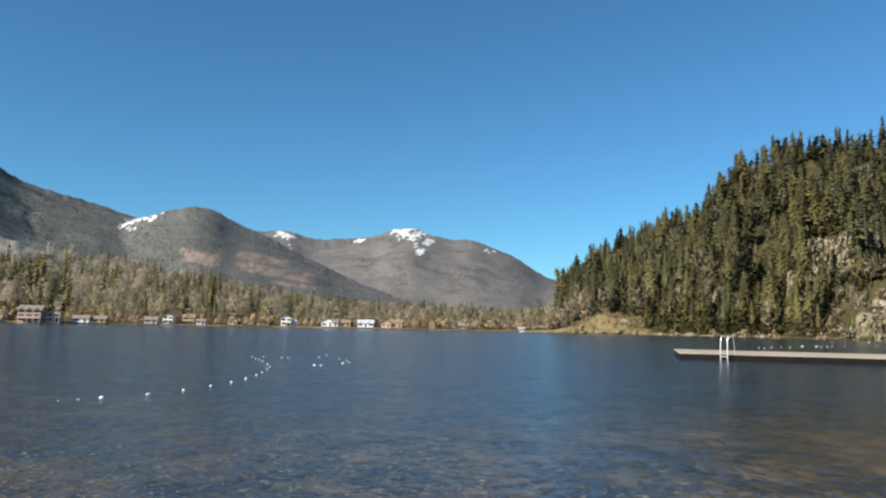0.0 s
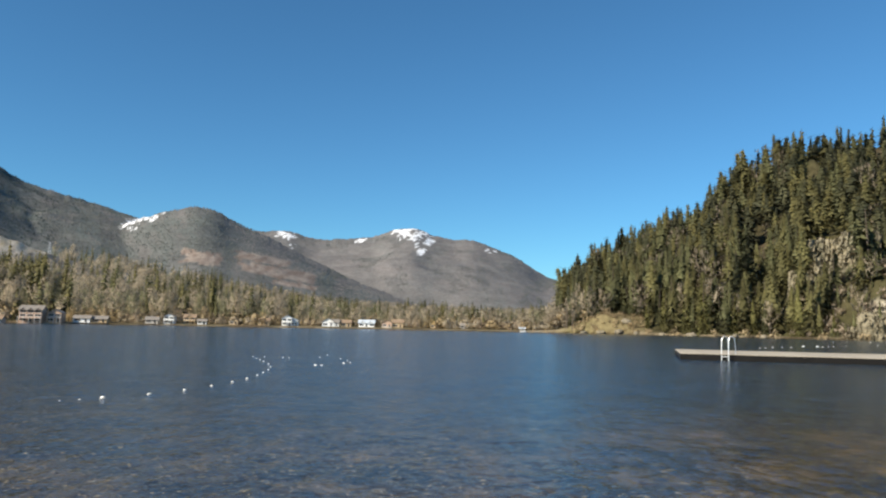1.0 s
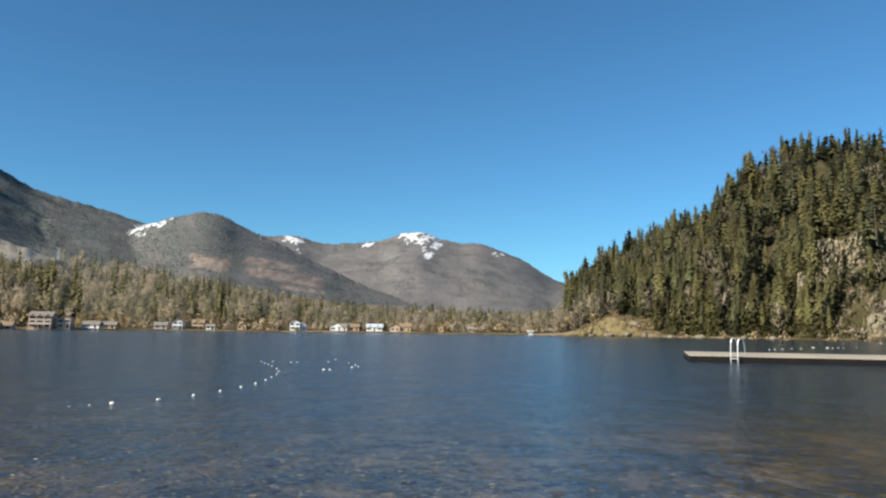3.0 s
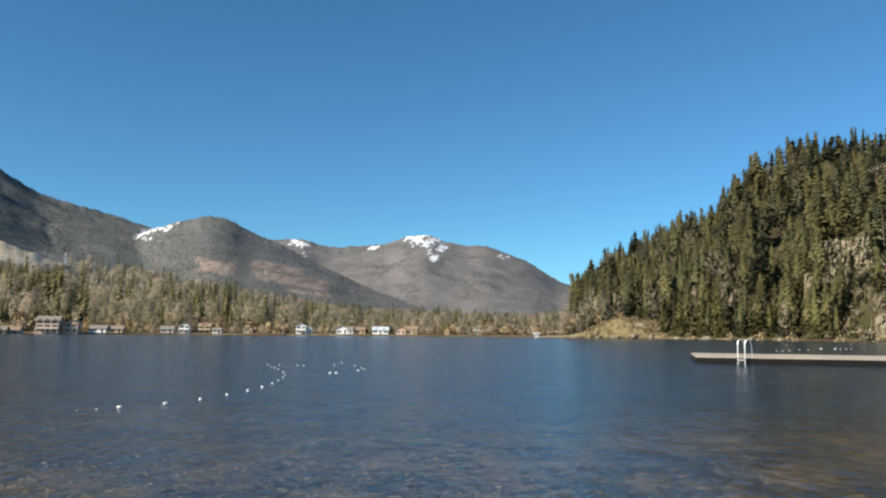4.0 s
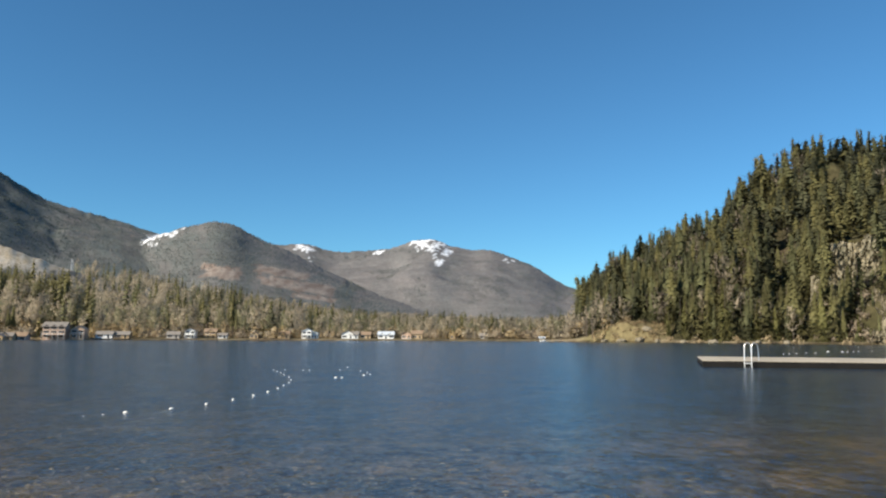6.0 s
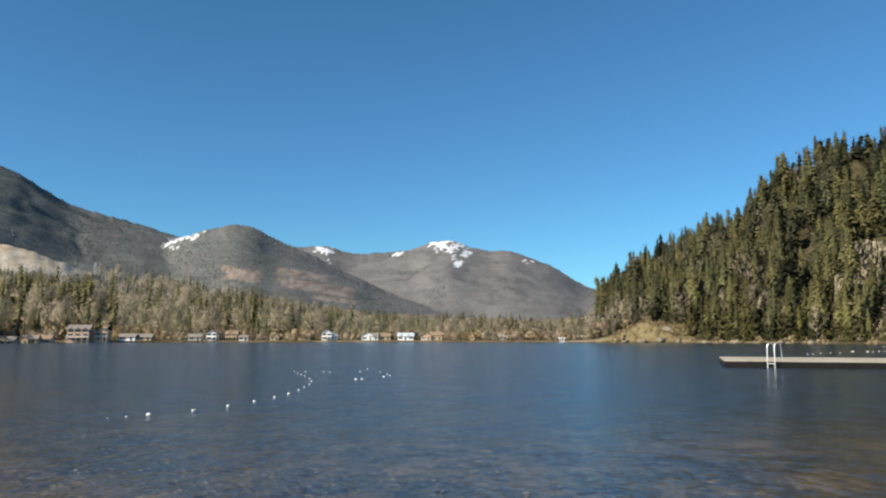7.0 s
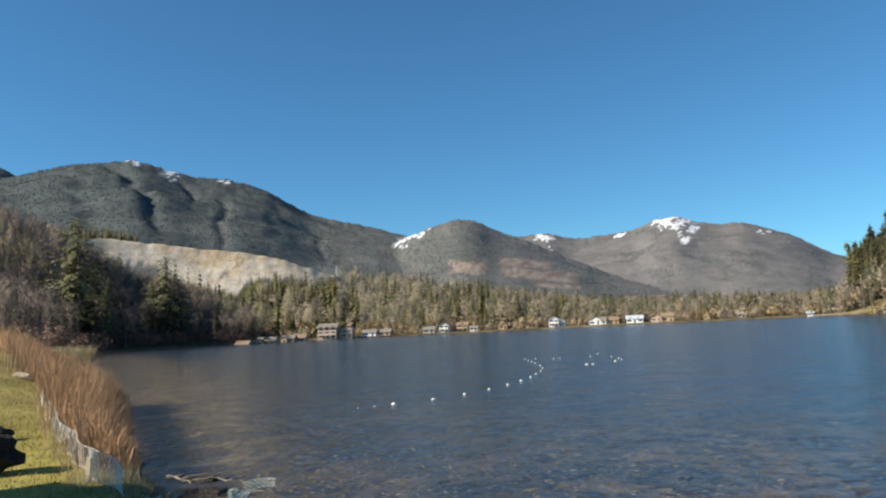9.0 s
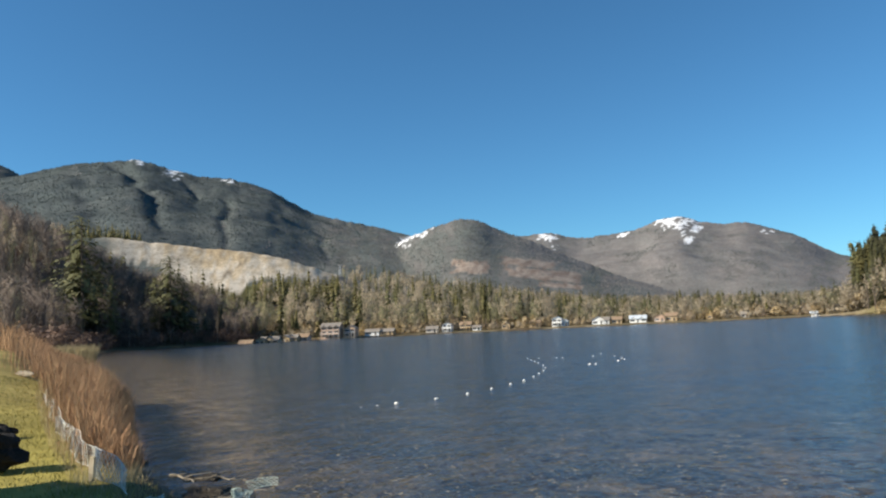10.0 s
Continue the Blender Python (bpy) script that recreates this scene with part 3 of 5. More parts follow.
def crown_template(seed, n=70, flake=0.035, wide=0.26, low=0.28):
    """Unit-high leafless crown seen from afar: a loose egg of fine twig flakes over a few limbs."""
    r = np.random.default_rng(seed)
    V, F = [], []
    for _ in range(n):
        p = r.normal(size=3)
        p = p / np.linalg.norm(p) * r.uniform(0.35, 1.0) ** 0.5
        z = low + (1 - low) * (0.5 + 0.5 * p[2])
        p = np.array((p[0] * wide, p[1] * wide, z))
        up = np.array((p[0] * 0.8, p[1] * 0.8, 0.35)) * r.uniform(0.1, 0.28)
        for _ in range(2):
            q, b = p + r.normal(size=3) * 0.03, len(V)
            V += [tuple(q + r.normal(size=3) * flake * 0.5), tuple(q + r.normal(size=3) * flake * 0.5), tuple(q + up + r.normal(size=3) * flake)]
            F.append((b, b + 1, b + 2))
    for i in range(5):
        a, b = i * 1.26 + r.uniform(0, 1), len(V)
        V += [(-0.009, 0, 0.0), (0.009, 0, 0.0), (math.cos(a) * wide * 0.6, math.sin(a) * wide * 0.6, r.uniform(0.6, 0.9))]
        F.append((b, b + 1, b + 2))
    return np.array(V, float), np.array(F)


def bare_template(seed, limbs=7, boughs=6, twigs=8, twig_width=0.010, spread_out=0.30, upright=0.0):
    """Unit-high leafless tree crown: limbs, boughs and fine twigs."""
    r = np.random.default_rng(seed)
    V, F = [], []

    def sliver(p, q, w):
        p, q = np.array(p), np.array(q)
        side = np.cross(q - p, r.normal(size=3))
        side = side / (np.linalg.norm(side) + 1e-9) * w
        b = len(V)
        V.extend([tuple(p - side), tuple(p + side), tuple(q)])
        F.append((b, b + 1, b + 2))

    for i in range(limbs):
        k = 0.18 + 0.62 * i / limbs + r.uniform(-0.04, 0.04)
        a = i * 2.4 + r.uniform(-0.5, 0.5)
        reach = spread_out * (1 - 0.55 * abs(k - 0.35)) * r.uniform(0.6, 1.1)
        base = np.array((0, 0, k))
        tip = np.array((math.cos(a) * reach, math.sin(a) * reach, min(1.0, k + r.uniform(0.22, 0.42) + upright)))
        sliver(base, tip, 0.008 + 0.3 * upright * 0.02)
        for j in range(boughs):
            u = 0.2 + 0.8 * (j + r.uniform(0, 1)) / boughs
            p = base + (tip - base) * u
            q = p + r.normal(size=3) * (0.07, 0.07, 0.05) + (0, 0, 0.07)
            sliver(p, q, 0.004)
            for _ in range(twigs):
                s = p + (q - p) * r.uniform(0.1, 1)
                e = s + r.normal(size=3) * 0.055 + (0, 0, 0.035)
                sliver(s, e, twig_width * r.uniform(0.5, 1.2))
    for _ in range(boughs * 3):
        s = np.array((0, 0, r.uniform(0.45, 0.9)))
        sliver(s, s + r.normal(size=3) * 0.07 + (0, 0, 0.08), twig_width * 0.8)
    return np.array(V, float), np.array(F)


def trunk_mesh(name, radius, top, sides=6, bark=M_BARK):
    bm = bmesh.new()
    tube(bm, [(0, 0, -0.03), (0.003, 0.002, top * 0.4), (-0.002, 0.003, top)], radius, radius * 0.15, sides)
    me = bpy.data.meshes.new(name)
    bm.to_mesh(me)
    bm.free()
    me.materials.append(bark)
    return me


def tree_model(name, crown, crown_mat, trunk_radius, trunk_top, label, group, bark=M_BARK):
    root = new(name)
    t = new("trunk", trunk_mesh("trunk", trunk_radius, trunk_top, bark=bark))
    t.parent = root
    f, k = leaf_normals(*crown)
    tri_mesh("crown", crown[0], f, crown_mat, root, normals=k)
    return tagged(root, label, "tree", group)


def plant(model, places, rng):
    """Copies of a unit-high tree; places: x, y, z, height, width. The first place takes the model itself."""
    for n, (x, y, z, h, w) in enumerate(places):
        m = Matrix.LocRotScale((x, y, z), Euler((rng.uniform(-0.03, 0.03), rng.uniform(-0.03, 0.03), rng.uniform(0, 6.28))), None)
        ob = model if n == 0 else copy_thing(model, m)
        ob.matrix_basis = m @ Matrix.Diagonal((w, w, h, 1))


def sites(rng, count, az0, az1, d0, d1, keep, h0, h1, fat=1.0):
    """Random places on dry land in a sector; keep(az, d, sd, x, y) gives the chance."""
    az, u = rng.uniform(az0, az1, count), rng.uniform(0, 1, count)
    d = np.sqrt(d0 * d0 + (d1 * d1 - d0 * d0) * u)
    x, y = -np.sin(np.radians(az)) * d, np.cos(np.radians(az)) * d
    sd = lake_distance(x, y)
    ok = (sd < -1.5) & (rng.uniform(0, 1, count) < keep(az, d, sd, x, y))
    x, y = x[ok], y[ok]
    z = land(x, y) - 0.2
    h = rng.uniform(h0, h1, len(x)) * rng.uniform(0.85, 1.1, len(x))
    return np.stack([x, y, z, h, h * fat * rng.uniform(0.8, 1.2, len(x))], 1)


def stuff(name, templates, places, mat, label, category="forest", leafy=0.3):
    """One mesh of many plants; leafy: how far crowns are rounded towards the top, 0 for none."""
    off, VV, FF, NN = 0, [], [], []
    for n, t in enumerate(templates):
        v, f, k = spread(t, places[n::len(templates)], rng, leafy)
        VV.append(v)
        NN.append(k)
        FF.append(f + off)
        off += len(v)
    return tagged(tri_mesh(name, np.concatenate(VV), np.concatenate(FF), mat, normals=np.concatenate(NN) if leafy > 0 else None), label, category, kind="stuff")


rng = np.random.default_rng(5)
FIRS = [fir_template(s, 170, 6, w, 0.04, g, 0.60, tiers=22) for s, w, g in ((1, 1.2, 0.2), (2, 0.95, 0.35), (3, 1.4, 0.2), (4, 1.1, 0.5))]
CEDAR = fir_template(5, 330, 6, 1.15, 0.01, 0.05, 0.5, 0.8, tiers=24)
FIRS_WILD = [fir_template(s, 190, 16, w, 0.22, 0.4, 0.60, 0.26) for s, w in ((6, 1.15), (7, 1.0))]
FIRS_LOW = [fir_template(s, 96, 4, w, 0.05, 0.3, 0.66, tiers=14) for s, w in ((11, 1.3), (12, 1.0), (13, 1.5), (14, 1.2), (15, 0.9))]
BARES = [bare_template(s) for s in (31, 32, 33)]
BARES_TALL = [bare_template(s, 10, 5, 6, 0.0045, 0.17, 0.10) for s in (36, 37, 38)]
BARES_THIN = [bare_template(s, 8, 3, 5, 0.0032, 0.10, 0.16) for s in (56, 57, 58)]


def inland(az, back):
    """Place on a bearing, so many metres behind the far waterline."""
    d = np.arange(150, 420, 0.5)
    x, y = -np.sin(radians(az)) * d, np.cos(radians(az)) * d
    n = int(np.argmax(lake_distance(x, y) < -back))
    return float(x[n]), float(y[n])


def rock_patch(x, y):
    az, d = np.degrees(np.arctan2(-x, y)), np.hypot(x, y)
    el = np.degrees(np.arctan2(land(x, y), d))
    return (np.hypot((az + 27.0) / 2.0, (el - 4.9) / 1.35) < 1) | (np.hypot((az + 29.8) / 1.8, (el - 1.4) / 1.0) < 1)


# crag, first rows above the water: trees of their own
front = sites(rng, 900, -36, -9.5, 262, 400, lambda az, d, sd, x, y: np.where((sd < -4) & (sd > -75) & ~((az > -15.5) & (sd > -18)), np.where(az < -25.3, 0.22, 0.62), 0) * ~rock_patch(x, y), 13, 27, 1.35)
front = front[:170]
for n, tmpl in enumerate(FIRS):
    mine = front[n::4]
    plant(tree_model("fir_tree", tmpl, (M_FIR, M_FIR_YELLOW, M_FIR_GREEN, M_FIR)[n], 0.014, 0.9, "tall dark green fir tree on the steep hillside", "hillside firs"), mine, rng)
back = sites(rng, 6400, -42, -8.4, 330, 640, lambda az, d, sd, x, y: np.where(sd < -45, 0.20, 0) * ~rock_patch(x, y), 14, 24, 1.75)
pick = rng.uniform(0, 1, len(back))
stuff("fir_forest", FIRS_LOW, back[pick > 0.56], M_FIR, "dense dark green fir forest covering the steep hill")
stuff("shaded_firs", FIRS_LOW, back[(pick > 0.14) & (pick <= 0.56)], M_FIR_SHADED, "firs with shade in their deep green, scattered through the hill forest")
stuff("olive_firs", FIRS_LOW, back[pick <= 0.14], M_FIR_YELLOW, "yellowish green firs scattered through the hill forest")


# ---- woods on the far shore, the bench and the mountains ----
def cone_template(seed, sides=4):
    r = np.random.default_rng(seed)
    V = [(0.17 * math.cos(6.28 * i / sides) * r.uniform(0.7, 1.3), 0.17 * math.sin(6.28 * i / sides) * r.uniform(0.7, 1.3), r.uniform(0, 0.15)) for i in range(sides)]
    V.append((0, 0, 1))
    return np.array(V), np.array([(i, (i + 1) % sides, sides) for i in range(sides)])


def clump_template(seed, n=26, flake=0.09):
    """Rounded bush of loose leaf and twig flakes."""
    r = np.random.default_rng(seed)
    V, F = [], []
    for _ in range(n):
        p = r.normal(size=3)
        p = p / np.linalg.norm(p) * r.uniform(0.55, 1.0) * (0.42, 0.42, 0.5) + (0, 0, 0.5)
        for _ in range(3):
            q = p + r.normal(size=3) * 0.08
            b = len(V)
            V += [tuple(q + r.normal(size=3) * flake) for _ in range(3)]
            F.append((b, b + 1, b + 2))
    return np.array(V), np.array(F)


CONES = [cone_template(s) for s in (51, 52, 53)]
CLUMPS_FINE = [clump_template(s, 66, 0.033) for s in (64, 65, 66)]
CLUMPS = [clump_template(s) for s in (61, 62, 63)]
FIRS_MID = [fir_template(s, 34, 4, w, 0.06, 0.25, 1.1, tiers=8) for s, w in ((71, 1.3), (72, 1.0), (73, 1.5))]
CROWNS = [crown_template(s, 95, 0.026, w, l) for s, w, l in ((91, 0.26, 0.25), (92, 0.20, 0.2), (93, 0.33, 0.3))]


def open_ground(az, el):
    """Clear-cuts, snow fields and the gravel pit carry no trees."""
    out = np.zeros(az.shape, bool)
    for a0, e0, wa, we, lean in CUTS:
        out |= np.maximum(np.abs(az - a0) / wa, np.abs(el - e0 - (az - a0) * lean) / we) < 1
    for (a0, e0), (a1, e1), w in SNOW:
        t = np.clip(((az - a0) * (a1 - a0) + (el - e0) * (e1 - e0)) / ((a1 - a0) ** 2 + (e1 - e0) ** 2), 0, 1)
        out |= np.hypot(az - a0 - t * (a1 - a0), el - e0 - t * (e1 - e0)) < w
    return out


def slope_sites(count, az0, az1, d0, d1, h0, h1, fat):
    az, d = rng.uniform(az0, az1, count), rng.uniform(d0, d1, count)
    x, y = -np.sin(np.radians(az)) * d, np.cos(np.radians(az)) * d
    z = land(x, y)
    ok = (~open_ground(az, np.degrees(np.arctan2(z, d))) | (rng.uniform(0, 1, count) < 0.1)) & (z > 8)
    x, y, z = x[ok], y[ok], z[ok]
    h = rng.uniform(h0, h1, len(x))
    return np.stack([x, y, z - 1.0, h, h * fat * rng.uniform(0.8, 1.3, len(x))], 1)


slopes = slope_sites(80000, -11, 53, 980, 4350, 3.2, 5.6, 1.9)
patch = np.array([noise.fractal((math.degrees(math.atan2(-p[0], p[1])) * 52 / 120, p[2] / 120, 4.0), 0.9, 2.0, 4) for p in slopes])
patch += np.interp(np.degrees(np.arctan2(-slopes[:, 0], slopes[:, 1])), [8, 24, 30], [0.15, -0.35, -0.6])
slopes[:, 3] *= np.interp(np.hypot(slopes[:, 0], slopes[:, 1]), [1000, 2000, 4000], [0.6, 0.85, 1.15])
west = np.degrees(np.arctan2(-slopes[:, 0], slopes[:, 1])) > 31 + 7 * patch
# cones carry the mountain haze in their needle and twig colours
stuff("mountain_old_firs", CONES, slopes[(patch < 0) & west], M_FIR_WEST, "dark fir forest on the steep mountain, haze blue in its colour", leafy=0)
stuff("mountain_firs", CONES, slopes[(patch < 0) & ~west], M_FIR_HAZED, "distant fir forest on the mountain slopes, haze in its colour", leafy=0)
bare = slopes[patch >= 0]
bare[:, 3] *= 0.7
stuff("mountain_alders", CONES, bare, M_TWIG_HAZED, "distant leafless alder woods on the mountain slopes, haze in their colour", leafy=0)


def on_pit(az, d):
    return (az > 27) & (az < 46) & (d > 520)


def bench_keep(chance, group=0.0):
    """Valley trees; group: above 0 in stands, below 0 in the gaps between those."""
    def keep(az, d, sd, x, y):
        stand = np.clip(0.55 + group * fractal(x, y, 48, 3, 97.0), 0, 1) * 1.7
        return np.where((sd < -18) & ~on_pit(az, d), chance * stand, 0)
    return keep


def lower(places):
    """Trees stand lower on the flat land at the end of the lake."""
    k = np.interp(np.degrees(np.arctan2(-places[:, 0], places[:, 1])), [-9, -5, 8, 17], [0.8, 0.6, 0.66, 1.0])
    places[:, 3] *= k
    places[:, 4] *= 0.5 + 0.5 * k
    return places


firs = lower(sites(rng, 4000, -9, 47, 362, 1000, bench_keep(0.40, 2.2), 9, 24))
half = int(len(firs) * 0.62)
stuff("valley_cedars", FIRS_MID, firs[half:], M_FIR_YELLOW, "yellowish green cedars on the valley floor behind the lake")
stuff("valley_firs", FIRS_MID, firs[:half], M_FIR, "mixed green firs on the valley floor behind the lake")
mossy = lower(sites(rng, 3000, -9, 47, 362, 800, bench_keep(0.26, -1.5), 8, 14, 1.0))
stuff("valley_alders_mossy", CROWNS, mossy, M_TWIG_GREEN, "mossy leafless alders on the valley floor", leafy=1.0)
greys = lower(sites(rng, 4200, -9, 47, 360, 860, bench_keep(0.34, -1.8), 9, 17, 1.0))
stuff("valley_alders", CROWNS, greys, M_TWIG, "grey leafless alders on the valley floor", leafy=1.0)
PLOTS = (32.4, 28.0, 26.6, 25.0, 19.25, 18.0, 11.2, 8.5, 7.8, 7.1, 5.9, 5.3, 4.3, 3.3)


def open_plot(az, sd):
    """Mown ground between the houses and the water."""
    near = np.min(np.abs(np.asarray(az)[:, None] - np.array(PLOTS)), 1) < 0.62
    return ~(near & (sd > -24))


tan_bushes = sites(rng, 3600, -9, 40, 353, 470, lambda az, d, sd, x, y: np.where((sd < -4) & (sd > -60) & open_plot(az, sd), 0.35, 0), 2.0, 5, 1.1)
stuff("shore_scrub", CLUMPS, tan_bushes, M_TWIG, "grey brown scrub along the far shore", "bushes", leafy=1.0)
bushes = sites(rng, 2400, -9, 40, 353, 470, lambda az, d, sd, x, y: np.where((sd < -5) & (sd > -60) & open_plot(az, sd), 0.35, 0), 2.5, 6, 1.1)
stuff("shore_bushes", CLUMPS, bushes, M_SHRUB, "rusty brown leafless bushes along the far shore", "bushes", leafy=1.0)
front_scrub = sites(rng, 2600, -8, 36, 345, 372, lambda az, d, sd, x, y: np.where((sd < -3.5) & (sd > -10) & open_plot(az, sd), 0.3, 0), 0.4, 1.1, 1.5)
stuff("waterside_scrub", CLUMPS, front_scrub, M_SHRUB, "low brown scrub at the far waterline", "bushes", leafy=1.0)
# pit floor edge: a few firs standing out against the gravel
edge = sites(rng, 420, 27.2, 33.6, 500, 640, lambda az, d, sd, x, y: 0.5, 13, 23)
stuff("pit_edge_firs", FIRS_MID, edge, M_FIR, "young firs in front of the pale gravel pit")

# trees of their own along the far shore
row = lower(sites(rng, 420, -8.5, 36, 352, 400, lambda az, d, sd, x, y: np.where((sd < -12) & (sd > -40) & open_plot(az, sd), 0.7, 0), 10, 16))
plant(tree_model("alder_tree", BARES[0], M_TWIG, 0.012, 0.85, "grey leafless alder tree behind the shore houses", "far shore alders"), row[0:40], rng)
plant(tree_model("alder_tree", BARES[1], M_TWIG_GREEN, 0.012, 0.85, "mossy leafless alder tree behind the shore houses", "far shore alders"), row[40:75], rng)
plant(tree_model("fir_tree", FIRS[0], M_FIR, 0.014, 0.9, "green fir tree behind the shore houses", "far shore firs"), row[75:110], rng)
gold = row[110:134].copy()
gold[:, 3] *= 0.55
gold[:, 4] *= 0.6
plant(tree_model("willow_tree", BARES[2], M_SHRUB, 0.014, 0.7, "golden brown leafless willow by the shore", "far shore willows"), gold, rng)
# foot of the crag: yellowish cedars, bare trees and two pale snags
spots = [(-17.5, 5, 20), (-18.7, 4, 25), (-24.9, 4, 20), (-16.1, 10, 18), (-14.9, 9, 13), (-27.0, 8, 9), (-20.6, 6, 17), (-22.0, 8, 14)]
plant(tree_model("cedar_tree", CEDAR, M_CEDAR_NEEDLE, 0.014, 0.85, "yellowish green cedar at the water's edge", "shore cedars"),
      [(*inland(a, b), float(land(*inland(a, b))) - 0.3, h, h * 1.15) for a, b, h in spots], rng)
spots = [(-9.6, 352, 15), (-10.3, 350, 17), (-10.9, 356, 14), (-9.0, 358, 9), (-11.8, 352, 13), (-15.6, 352, 13), (-19.5, 325, 18), (-20.4, 322, 16), (-21.2, 318, 15), (-17.2, 345, 12), (-25.9, 300, 10), (-28.4, 300, 12), (-29.2, 310, 11), (-23.0, 305, 12)]
plant(tree_model("alder_tree", BARES[1], M_TWIG, 0.013, 0.85, "brown leafless alder among the hillside firs", "hillside alders"),
      [(*polar(a, d), float(land(*polar(a, d))) - 0.3, h, h * 1.05) for a, d, h in spots], rng)

bush = [(-10.0, 341, 3.5), (-11.2, 338, 3.0), (-12.6, 336, 2.2), (-13.8, 333, 2.6), (-15.0, 326, 2.4), (-16.8, 317, 3.2), (-19.3, 307, 3.0), (-21.4, 300, 3.4), (-23.3, 292, 3.0), (-10.6, 346, 4.0), (-12.0, 343, 3.0), (-22.4, 296, 2.5), (-26.2, 287, 2.5), (-28.7, 282, 3.0)]
for n, (a, d, h) in enumerate(bush):
    bx, by = polar(a, d)
    ob = tri_mesh("willow_bush", *CLUMPS[n % 3], M_SHRUB)
    tagged(ob, "rusty leafless willow bush at the foot of the hill", "bush", "hill foot bushes")
    ob.matrix_basis = pose(bx, by, float(land(bx, by)) - 0.3, 0, 0, n * 70) @ Matrix.Diagonal((h * 1.5, h * 1.5, h, 1))

heath = sites(rng, 520, -15, -9.5, 318, 350, lambda az, d, sd, x, y: np.where((sd < -2) & (sd > -22), 0.6, 0), 0.5, 1.7, 1.3)
scrub = sites(rng, 900, -36, -24.5, 255, 345, lambda az, d, sd, x, y: np.where(sd < -2, 0.5, 0), 1.5, 5.0, 1.2)
stuff("cliff_scrub", CLUMPS, scrub[::2], M_HILL_TWIG, "brown leafless scrub between the cliff faces", "bushes", leafy=1.0)
stuff("cliff_evergreens", FIRS_LOW, scrub[1::2] * (1, 1, 1, 1.7, 1.3), M_FIR_YELLOW, "olive young firs between the cliff faces")
stuff("knoll_scrub", CLUMPS, heath, M_SHRUB, "low brown scrub on the grassy knoll", "bushes", leafy=1.0)
mixed = sites(rng, 560, -40, -9.5, 290, 600, lambda az, d, sd, x, y: np.where(sd < -12, 0.12 + 0.6 * np.exp(-((az + 18) / 3.0) ** 2 - ((d - 380) / 50) ** 2), 0) * ~rock_patch(x, y), 12, 19, 1.0)
stuff("hill_alders", CROWNS, mixed, M_TWIG_DARK, "brown leafless trees mixed into the hillside firs", leafy=1.0)

# ---- left shore: steep wooded slope in shade ----
wood = sites(rng, 3500, 33.5, 60, 170, 430, lambda az, d, sd, x, y: np.where((sd < -8) & (x < -60), 0.32, 0), 12, 19, 1.0)
wood[:, 3] *= np.interp(np.degrees(np.arctan2(-wood[:, 0], wood[:, 1])), [36, 39, 43, 48], [0.7, 0.8, 0.8, 0.95])
wood = wood[np.argsort(np.hypot(wood[:, 0], wood[:, 1]))]
front_wood, wood = wood[:420:2].copy(), np.concatenate([wood[1:420:2], wood[420:]])
rng.shuffle(front_wood)
plant(tree_model("alder_tree", BARES_THIN[0], M_TWIG, 0.011, 0.95, "tall grey leafless alder on the wooded slope", "slope alders", M_BARK_PALE), front_wood[0:80], rng)
plant(tree_model("alder_tree", BARES_THIN[2], M_TWIG_DARK, 0.011, 0.95, "tall brown leafless alder on the wooded slope", "slope alders", M_BARK_PALE), front_wood[80:150], rng)
plant(tree_model("alder_tree", BARES_THIN[1], M_TWIG_GREEN, 0.011, 0.95, "mossy leafless alder on the wooded slope", "slope alders", M_BARK_PALE), front_wood[150:210], rng)
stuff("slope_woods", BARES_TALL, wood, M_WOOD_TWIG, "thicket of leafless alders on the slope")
under = sites(rng, 5200, 33.5, 60, 150, 400, lambda az, d, sd, x, y: np.where((sd < -1) & (x < -60) & (sd > -80), 0.42, 0), 2.2, 6.5, 1.4)
M_BRAMBLE = material("dark_brambles", (0.125, 0.084, 0.066), (0.25, 0.175, 0.140), 0.3, 0.9, bump=0, fine=1.0, vary=0.3, see=0.3)
stuff("brambles", CLUMPS_FINE, under, M_BRAMBLE, "dark brown bramble thicket under the bare trees", "bushes", leafy=1.0)
spots = [(44.9, 258, 42, 1.45), (44.2, 275, 29, 1.6), (46.8, 270, 14, 1.2), (39.2, 312, 35, 1.55), (38.5, 316, 26, 1.6), (39.9, 318, 25, 1.5), (48.6, 262, 15, 1.2), (36.9, 332, 12, 1.1)]
plant(tree_model("fir_tree", FIRS_WILD[0], M_FIR_GREEN, 0.013, 0.95, "dark green fir among the leafless trees", "slope firs"),
      [(*polar(a, d), float(land(*polar(a, d))) - 0.3, h, h * w) for a, d, h, w in spots], rng)
spots = [(45.5, 266, 32, 0.9), (43.1, 268, 24, 0.8), (34.4, 345, 9, 1.1)]
plant(tree_model("pine_tree", FIRS_WILD[1], M_FIR_YELLOW, 0.013, 0.95, "yellowish green pine among the leafless trees", "slope pines"),
      [(*polar(a, d), float(land(*polar(a, d))) - 0.3, h, h * w) for a, d, h, w in spots], rng)
top_row = sites(rng, 700, 40.9, 52, 785, 880, lambda az, d, sd, x, y: 0.7, 11, 19)
stuff("pit_top_firs", FIRS_MID, top_row, M_FIR, "dark firs along the top of the gravel pit")

